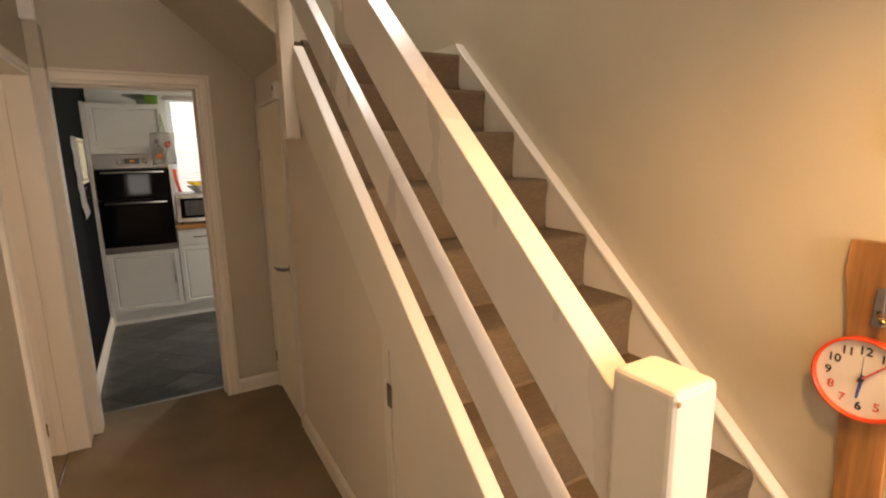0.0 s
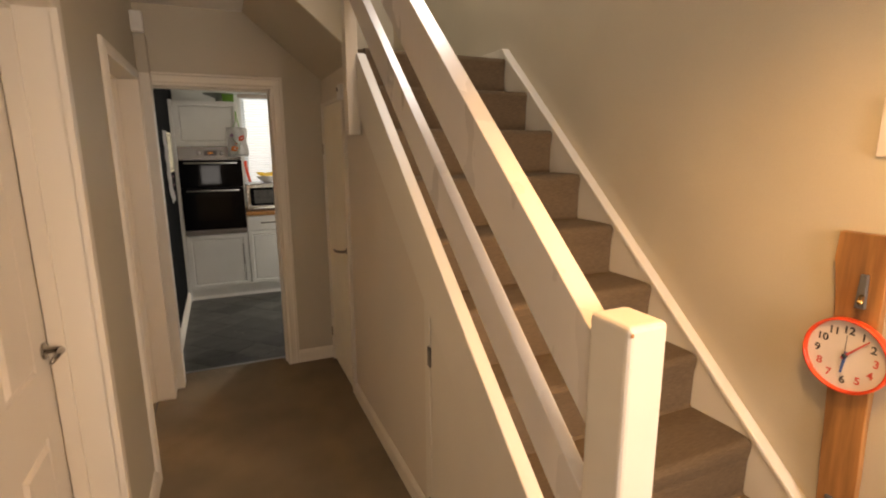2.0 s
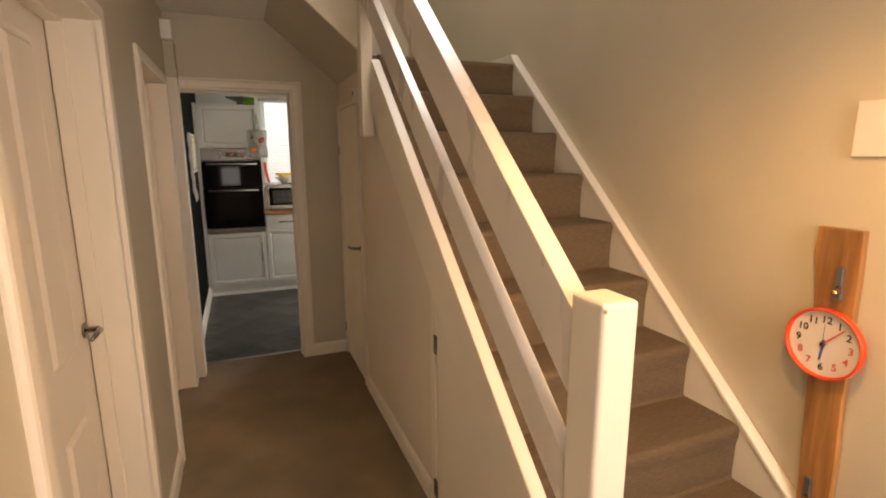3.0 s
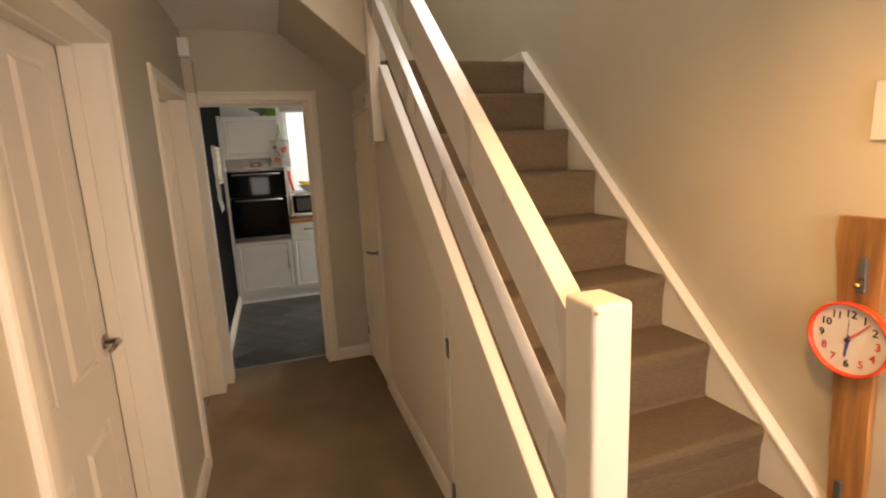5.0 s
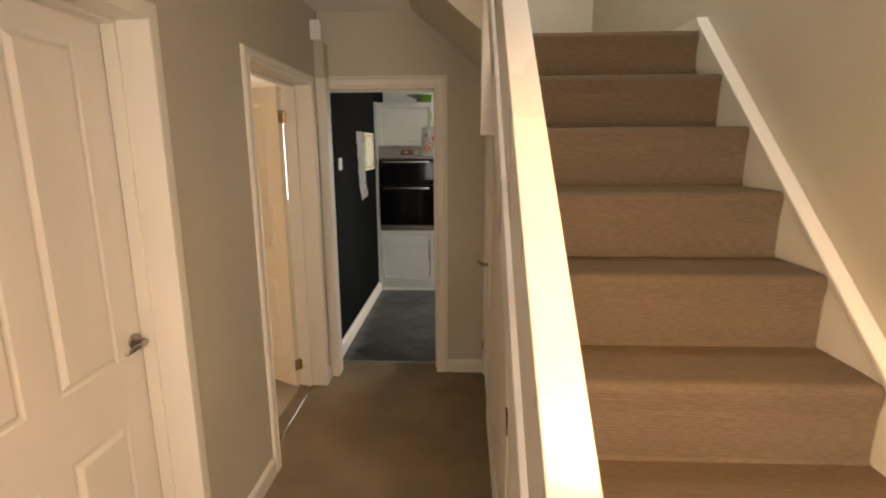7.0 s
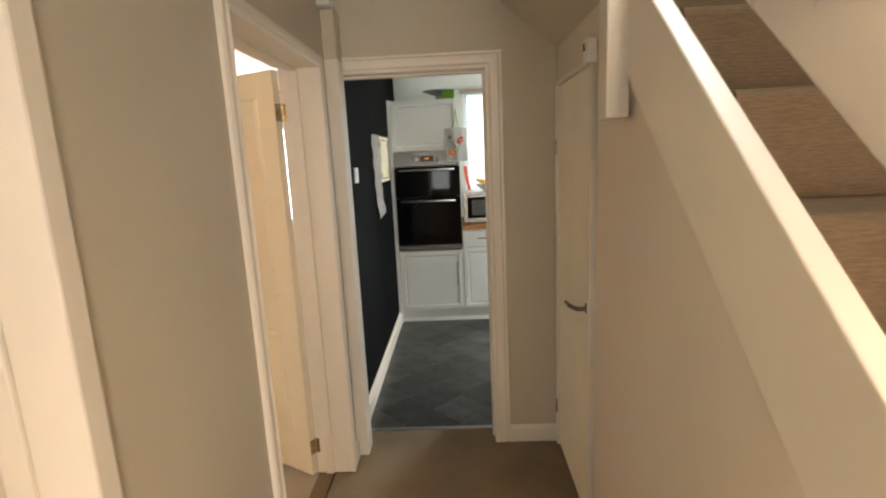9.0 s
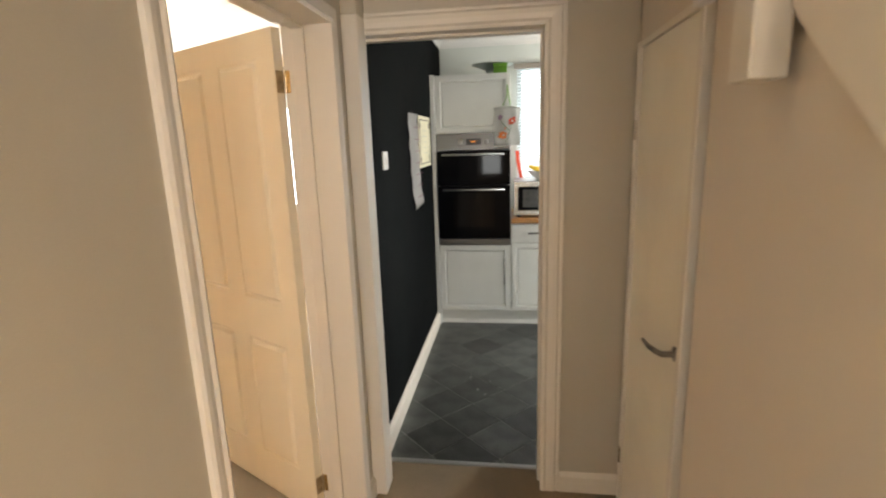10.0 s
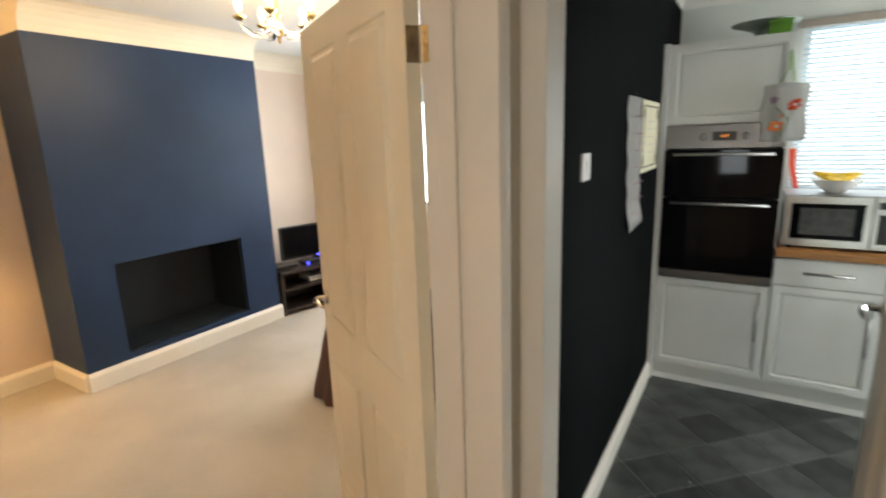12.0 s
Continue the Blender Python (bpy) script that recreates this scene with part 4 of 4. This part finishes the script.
blind = thing("venetian_blind", "white venetian blind with open slats in the kitchen window", "blind", (0.60, 2.69, 2.17))
part("head_rail", box(0, 0.97, -0.03, 0.008, 0.0, 0.045, 0.004), M_RAIL, blind, "greyish head rail")
slat = None
for i in range(36):
    if slat is None:
        bm = prism([(-0.012, 0.0), (0.0, 0.0025), (0.012, 0.0), (0.012, 0.0008), (0.0, 0.0033), (-0.012, 0.0008)], "x", 0.03, 0.95)
        bm.transform(Matrix.Rotation(radians(38), 4, "X"))
        ob = part("slat", bm, M_BLIND, blind, "thin white slat")
        slat = ob.data
    else:
        ob = new("slat", slat)
        ob.parent = blind
    ob.location = (0, -0.012, -0.015 - i * 0.0275)
for x in (0.15, 0.49, 0.83):
    part("cord", tube([(x, -0.012, 0.0), (x, -0.012, -0.98)], 0.0012, 6), M_WHITE, blind)

# a few crumbs on the vinyl
crumbs = bmesh.new()
for cx, cy, cr in ((0.36, 0.92, 0.004), (0.44, 1.03, 0.003), (0.41, 0.86, 0.0025), (0.50, 0.95, 0.0025), (0.30, 1.08, 0.003)):
    lathe([(cr, 0.0), (cr * 1.1, cr * 0.5), (0.0001, cr)], 7, crumbs, Matrix.Translation((cx, cy, 0.0008)))
structure("crumbs", crumbs, M_WHITE, "small pale crumbs scattered on the kitchen vinyl", "crumbs")

# things on and by the housing
tin = thing("storage_tin", "lime green square tin standing on the tall cabinet", "tin", (0.49, 2.22, 2.0755))
part("body", box(-0.055, 0.055, -0.05, 0.05, 0, 0.062, 0.006), M_GREEN, tin)
part("lid", box(-0.058, 0.058, -0.053, 0.053, 0.062, 0.082, 0.005), M_GREEN, tin, "green lid")
tray = thing("serving_platter", "grey-green footed platter standing on top of the tall cabinet", "platter", (0.42, 2.36, 2.0755))
part("body", lathe([(0.07, 0.0), (0.06, 0.006), (0.05, 0.05), (0.09, 0.066), (0.165, 0.092), (0.172, 0.098), (0.09, 0.078), (0.0001, 0.07)], 36), M_GREYMETAL, tray, smooth=True)

bag = thing("apron_bag", "white cotton bag with red poppy print hanging from the cupboard", "hanging bag", (0.54, F - 0.03, 1.52))
bm = bmesh.new()
cols_, rows_ = 10, 10
g = [[bm.verts.new((-0.10 + 0.2 * i / cols_ + 0.006 * math.sin(j * 0.9), -0.008 - 0.007 * math.sin(i * 1.3 + j * 0.4), 0.30 * j / rows_ - (0.012 * abs(i - 5) / 5 if j == rows_ else 0))) for j in range(rows_ + 1)] for i in range(cols_ + 1)]
for i in range(cols_):
    for j in range(rows_):
        bm.faces.new((g[i][j], g[i + 1][j], g[i + 1][j + 1], g[i][j + 1]))
bmesh.ops.solidify(bm, geom=list(bm.faces), thickness=0.006)
part("cloth", bm, M_CLOTH, bag, smooth=True)


def petal_disc(bm, x, z, r, squash, ang, y):
    m = Matrix.Translation((x, y, z)) @ Matrix.Rotation(ang, 4, "Y") @ Matrix.Rotation(radians(90), 4, "X") @ Matrix.Diagonal((1, squash, 1, 1))
    lathe([(r, 0), (r * 0.9, 0.0012), (0.0001, 0.0014)], 16, bm, m)


def flower(x, z, r, mat, petals=6, eye=True):
    bm = bmesh.new()
    for k in range(petals):
        a = 2 * math.pi * k / petals + x * 20
        reach = r * (0.46 + 0.12 * math.sin(k * 2.3 + x * 40))
        petal_disc(bm, x + reach * math.cos(a), z + reach * math.sin(a), r * (0.46 + 0.08 * math.cos(k * 1.9)), 0.72, -a, -0.0205 - 0.0004 * k)
    part("print", bm, mat, bag, "printed poppy")
    if eye:
        bm = bmesh.new()
        petal_disc(bm, x + r * 0.1, z, r * 0.28, 0.8, 0.4, -0.0235)
        part("print", bm, M_CLOTH, bag, "pale poppy centre")


flower(0.042, 0.185, 0.034, M_POPPY)
flower(-0.030, 0.078, 0.037, M_POPPYO)
flower(-0.048, 0.215, 0.023, M_MAUVE, 5, False)
flower(-0.010, 0.130, 0.010, M_POPPYO, 4, False)
part("stem", tube([(-0.048, -0.0225, 0.20), (-0.030, -0.0225, 0.165), (0.002, -0.0225, 0.135), (0.020, -0.0225, 0.11), (0.012, -0.0225, 0.06), (-0.012, -0.0225, 0.025)], [0.002, 0.0035, 0.003, 0.0035, 0.003, 0.002], 6), M_STEM, bag, "printed stem")
part("stem", tube([(0.042, -0.0225, 0.165), (0.030, -0.0225, 0.13), (0.018, -0.0225, 0.095)], 0.0025, 6), M_STEM, bag, "printed stem")
part("ribbon", tube([(-0.03, -0.012, 0.30), (0.0, -0.014, 0.36), (0.005, -0.006, 0.46), (0.03, -0.012, 0.30)], 0.005, 6), M_RIBBON, bag, "green ribbon loop")

spat = thing("red_strap", "orange-red plastic spatula hanging beside the oven housing", "spatula", (0.60, 2.62, 1.2))
part("body", prism([(0.055, 0.0), (0.085, 0.0), (0.05, 0.16), (0.045, 0.26), (0.01, 0.26), (0.02, 0.15)], "y", 0.0, 0.006, 0.002), M_ORANGE, spat)

sw = thing("light_switch", "white single light switch on the charcoal wall", "light switch", (-0.065, 0.50, 1.437))
part("plate", box(0.0, 0.010, -0.045, 0.045, 0.0, 0.092, 0.003), M_WHITE, sw)
part("rocker", box(0.010, 0.014, -0.012, 0.012, 0.026, 0.066, 0.002), M_WHITE, sw)

chart = thing("paper_chart", "long curling white paper chart pinned on the charcoal wall", "paper chart", (-0.064, 1.115, 1.13))
bm = bmesh.new()
nn = 24
L_, R_ = [], []
for i in range(nn + 1):
    z = 0.62 * i / nn
    off = 0.004 + 0.025 * max(0, 0.25 - i / nn) * 4 * 0.6 + 0.003 * (1 + math.sin(i * 1.1))
    lean = 0.07 * (1 - i / nn)
    L_.append(bm.verts.new((off, lean * 1.0, z)))
    R_.append(bm.verts.new((off + 0.006, 0.27 + lean * 0.9, z + 0.02 * (1 - i / nn))))
for i in range(nn):
    bm.faces.new((L_[i], R_[i], R_[i + 1], L_[i + 1]))
bmesh.ops.solidify(bm, geom=list(bm.faces), thickness=0.001)
part("sheet", bm, M_PAPER, chart, smooth=True)
for k in range(7):
    z = 0.08 + 0.075 * k
    y = 0.07 * (1 - z / 0.62) + 0.03
    part("writing", box(0.034, 0.035, y, y + 0.20, z, z + 0.004), material("pale_pink_ink", (0.45, 0.25, 0.30), 0.8), chart)
part("pin", lathe([(0.012, 0), (0.010, 0.012), (0.0001, 0.014)], 12, m=Matrix.Translation((0.0, 0.13, 0.625)) @ Matrix.Rotation(radians(90), 4, "Y")), M_BLACK, chart, smooth=True)

cert = thing("certificate", "cream certificate with a gold and black border on the charcoal wall", "certificate", (-0.0645, 1.48, 1.385))
part("sheet", box(0.0, 0.004, 0.0, 0.50, 0.0, 0.365), M_PAPERC, cert)
bm = bmesh.new()
for a in ((0.040, 0.460, 0.024, 0.031), (0.040, 0.460, 0.334, 0.341), (0.040, 0.052, 0.031, 0.334), (0.448, 0.460, 0.031, 0.334)):
    box(0.004, 0.0052, a[0], a[1], a[2], a[3], bm=bm)
for cy, cz in ((0.055, 0.06), (0.055, 0.30), (0.445, 0.06), (0.445, 0.30)):
    lathe([(0.030, 0.004), (0.026, 0.0052), (0.0001, 0.0052)], 5, bm, Matrix.Translation((0, cy, cz)) @ Matrix.Rotation(radians(90), 4, "Y"))
part("border", bm, material("gold_black_border", (0.05, 0.038, 0.012), 0.5), cert, "black and gold border")
for k in range(5):
    part("writing", box(0.004, 0.0050, 0.15, 0.35, 0.10 + 0.04 * k, 0.103 + 0.04 * k), M_GREYMETAL, cert)

# ---- living room things ----
lw = thing("window_2", "wide white living room window", "window", (-3.1, 3.18, 0.85))
lw["kind"] = "structure"
fr = bmesh.new()
for a in ((0, 2.0, 0, 0.06), (0, 2.0, 1.29, 1.35), (0, 0.06, 0.06, 1.29), (1.94, 2.0, 0.06, 1.29), (0.97, 1.03, 0.06, 1.29)):
    box(a[0], a[1], 0.0, 0.05, a[2], a[3], 0.003, 1, fr)
part("window_frame", fr, M_WHITE, lw, "white plastic frame")
for a in (0.06, 1.03):
    p = part("pane", box(a, a + 0.91, 0.02, 0.026, 0.06, 1.29), M_GLASS, lw, "clear glass pane")
    p.visible_shadow = False
pole = thing("curtain_pole", "dark wooden curtain pole with turned finials above the window", "curtain pole", (-3.62, 3.03, 2.335))
part("rod", tube([(0.0, 0, 0), (2.9, 0, 0)], 0.014, 12), M_DARKWOOD, pole, smooth=True)
part("finial", lathe([(0.010, 0), (0.016, 0.01), (0.012, 0.02), (0.024, 0.035), (0.026, 0.05), (0.014, 0.068), (0.0001, 0.072)], 16, m=Matrix.Rotation(radians(-90), 4, "Y")), M_DARKWOOD, pole, smooth=True)
part("bracket", tube([(0.10, 0, 0), (0.10, 0.085, 0)], 0.009, 8), M_DARKWOOD, pole)


def curtain(x, w):
    c = thing("curtain", "dark brown gathered curtain hanging from the pole", "curtain", (x, 3.03, 0.06), group="curtains at the living room window")
    bm = bmesh.new()
    n = 48
    a = [bm.verts.new((w * i / n, 0.028 * math.sin(i * 0.9), 0)) for i in range(n + 1)]
    b = [bm.verts.new((w * i / n, 0.022 * math.sin(i * 0.9), 2.25)) for i in range(n + 1)]
    for i in range(n):
        bm.faces.new((a[i], a[i + 1], b[i + 1], b[i]))
    bmesh.ops.solidify(bm, geom=list(bm.faces), thickness=0.003)
    part("cloth", bm, M_CURTAIN, c, smooth=True)


curtain(-3.45, 0.36)
curtain(-1.05, 0.30)

stand = thing("tv_stand", "low dark brown television stand with open shelves on pale carpet", "television stand", (-3.22, 1.785, 0), 75)
part("top", box(0, 1.05, 0.0, 0.40, 0.40, 0.43, 0.003), M_DARKWOOD, stand)
for x in (0.0, 1.02, 0.51):
    part("side", box(x, x + 0.03, 0.01, 0.39, 0.0 if x != 0.51 else 0.05, 0.40, 0.002, 1), M_DARKWOOD, stand)
part("shelf", box(0.03, 1.02, 0.012, 0.38, 0.235, 0.255), M_DARKWOOD, stand)
part("bottom", box(0.03, 1.02, 0.012, 0.38, 0.03, 0.05), M_DARKWOOD, stand)
part("back", box(0.03, 1.02, 0.382, 0.39, 0.03, 0.40), M_DARKWOOD, stand)
tv = thing("television", "small black flat television switched off on the dark stand", "television", (-3.37, 1.945, 0.431), 75)
part("body", box(0.0, 0.78, 0.0, 0.035, 0.055, 0.38, 0.004), M_BLACK, tv)
part("screen", box(0.02, 0.76, -0.002, 0.0, 0.075, 0.365), M_BLACKGL, tv, "glossy dark screen")
part("foot", box(0.20, 0.56, -0.08, 0.10, 0.0, 0.012, 0.004), M_BLACK, tv)
part("neck", box(0.34, 0.42, 0.005, 0.03, 0.012, 0.06), M_BLACK, tv)
part("standby_light", box(0.37, 0.395, -0.004, -0.002, 0.058, 0.070), M_LED, tv, "blue standby light")
route = thing("router", "small black box with a blue light on the stand", "router", (-3.30, 1.86, 0.431), 75)
part("body", box(-0.03, 0.17, -0.0, 0.12, 0, 0.025, 0.005), M_BLACK, route)
hub = thing("set_top_box", "black box with a glowing blue button on the dark stand", "set-top box", (-3.23, 2.10, 0.431), 75)
part("body", box(0, 0.20, 0.0, 0.12, 0, 0.03, 0.004), M_BLACK, hub)
part("light", lathe([(0.012, 0), (0.0001, 0.003)], 12, m=Matrix.Translation((0.03, 0.0, 0.015)) @ Matrix.Rotation(radians(90), 4, "X")), M_LED, hub, "blue light")
dvd = thing("disc_player", "slim silver disc player on the stand's shelf", "disc player", (-3.21, 2.115, 0.256), 75)
part("body", box(0.02, 0.40, 0.03, 0.25, 0.0, 0.045, 0.003), M_WHITE, dvd)
part("slot", box(0.04, 0.38, 0.028, 0.03, 0.02, 0.028), M_BLACK, dvd)

# unseen lamp, added as a body for the alcove's warm light
flamp = thing("floor_lamp", "unseen brass floor lamp with a cream shade, added to warm the alcove", "floor lamp", (-3.48, -0.62, 0))
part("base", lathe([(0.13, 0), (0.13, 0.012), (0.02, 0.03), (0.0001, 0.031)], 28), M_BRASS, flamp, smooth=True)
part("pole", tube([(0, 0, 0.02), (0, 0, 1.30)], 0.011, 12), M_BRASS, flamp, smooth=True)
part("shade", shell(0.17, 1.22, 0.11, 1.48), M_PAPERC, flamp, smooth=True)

throw = thing("covered_footstool", "footstool draped to the floor with a dark brown fleece throw", "footstool", (-1.55, 1.20, 0))
bm = bmesh.new()
levels = [(0.006, 0.42), (0.05, 0.415), (0.14, 0.395), (0.26, 0.37), (0.38, 0.345), (0.46, 0.32), (0.50, 0.27), (0.52, 0.22), (0.526, 0.12)]
steps_ = 96
rows_c = []
for z, r0 in levels:
    row = []
    for i in range(steps_):
        a = 2 * math.pi * i / steps_
        c, s_ = math.cos(a), math.sin(a)
        square = (abs(c) ** 3.2 + abs(s_) ** 3.2) ** (-1 / 3.2)
        fold = 1 + 0.03 * max(0.0, 1 - z / 0.5) * math.sin(a * 13 + 1.3 * math.sin(a * 3)) + 0.015 * noise.noise(Vector((c * 2, s_ * 2, z * 5)))
        hem = 0.012 * math.sin(a * 17) if z < 0.01 else 0.0
        row.append(bm.verts.new((r0 * square * fold * c, r0 * square * fold * s_, max(0.002, z + hem))))
    rows_c.append(row)
for lo, hi in zip(rows_c, rows_c[1:]):
    for i in range(steps_):
        j = (i + 1) % steps_
        bm.faces.new((lo[i], lo[j], hi[j], hi[i]))
bm.faces.new(rows_c[-1])
part("throw", bm, M_BROWN, throw, "dark brown fleece throw hanging in folds", True)
part("stool", box(-0.24, 0.24, -0.24, 0.24, 0.0, 0.44, 0.01), M_DARKWOOD, throw, "dark wooden stool under the throw")

chand = thing("chandelier", "brass five-arm chandelier with curved glass arms and lit bulbs", "chandelier", (-1.80, 0.775, 2.14))
part("stem", lathe([(0.0001, -0.02), (0.010, -0.005), (0.007, 0.005), (0.026, 0.03), (0.032, 0.05), (0.018, 0.075), (0.010, 0.09), (0.022, 0.12), (0.012, 0.15), (0.008, 0.20), (0.008, 0.27), (0.045, 0.30), (0.05, 0.318)], 24), M_BRASS, chand, smooth=True)
for k in range(5):
    a = 2 * math.pi * k / 5 + 0.35
    rot = Matrix.Rotation(a, 4, "Z")
    arm = part("arm", tube([(0.02, 0, 0.055), (0.07, 0, 0.02), (0.13, 0, 0.025), (0.175, 0, 0.06), (0.19, 0, 0.09)], [0.010, 0.012, 0.012, 0.010, 0.008], 10, m=rot), M_GLASS, chand, "twisted clear glass arm", True)
    part("cup", lathe([(0.010, 0.085), (0.030, 0.10), (0.034, 0.108), (0.010, 0.112), (0.010, 0.135), (0.0001, 0.136)], 18, m=rot @ Matrix.Translation((0.19, 0, 0))), M_BRASS, arm, "brass cup", True)
    part("bulb", lathe([(0.006, 0.136), (0.014, 0.150), (0.016, 0.165), (0.010, 0.188), (0.0001, 0.202)], 14, m=rot @ Matrix.Translation((0.19, 0, 0))), M_BULB, arm, "lit candle bulb", True)

# ---- kitchen floor tiles, laid diagonally ----
S = 0.2475
JOINT = 0.005


def clip_poly(poly, axis, limit, keep_less):
    out = []
    for i, p in enumerate(poly):
        q = poly[(i + 1) % len(poly)]
        pin = (p[axis] <= limit) if keep_less else (p[axis] >= limit)
        qin = (q[axis] <= limit) if keep_less else (q[axis] >= limit)
        if pin:
            out.append(p)
        if pin != qin:
            s = (limit - p[axis]) / (q[axis] - p[axis])
            out.append((p[0] + s * (q[0] - p[0]), p[1] + s * (q[1] - p[1])))
    return out


floor_k = bpy.data.objects["floor_kitchen"]
x_lo, x_hi, y_lo, y_hi = -0.068, 2.6, 0.176, 2.14
whole = None
u0, v0 = 0.735 / math.sqrt(2), 0.05 / math.sqrt(2)
for i in range(-4, 16):
    for j in range(-14, 14):
        ua, ub = u0 + i * S + JOINT / 2, u0 + (i + 1) * S - JOINT / 2
        va, vb = v0 + j * S + JOINT / 2, v0 + (j + 1) * S - JOINT / 2
        quad = [((u - v) / math.sqrt(2), (u + v) / math.sqrt(2)) for u, v in ((ua, va), (ub, va), (ub, vb), (ua, vb))]
        poly = clip_poly(clip_poly(clip_poly(clip_poly(quad, 0, x_lo, False), 0, x_hi, True), 1, y_lo, False), 1, y_hi, True)
        if len(poly) < 3:
            continue
        area = abs(sum(p[0] * q[1] - q[0] * p[1] for p, q in zip(poly, poly[1:] + poly[:1]))) / 2
        if area < 1e-4:
            continue
        cx, cy = sum(p[0] for p in quad) / 4, sum(p[1] for p in quad) / 4
        full = len(poly) == 4 and area > 0.98 * (S - JOINT) ** 2
        if full and whole:
            ob = new("tile", whole)
            ob.parent = floor_k
        else:
            bm = prism([(p[0] - cx, p[1] - cy) for p in poly], "z", -0.006, 0.0)
            ob = part("tile", bm, M_SLATE, floor_k)
            if full:
                whole = ob.data
        ob.location = (cx, cy, 0.0002 * ((i * 7 + j * 3) % 3))
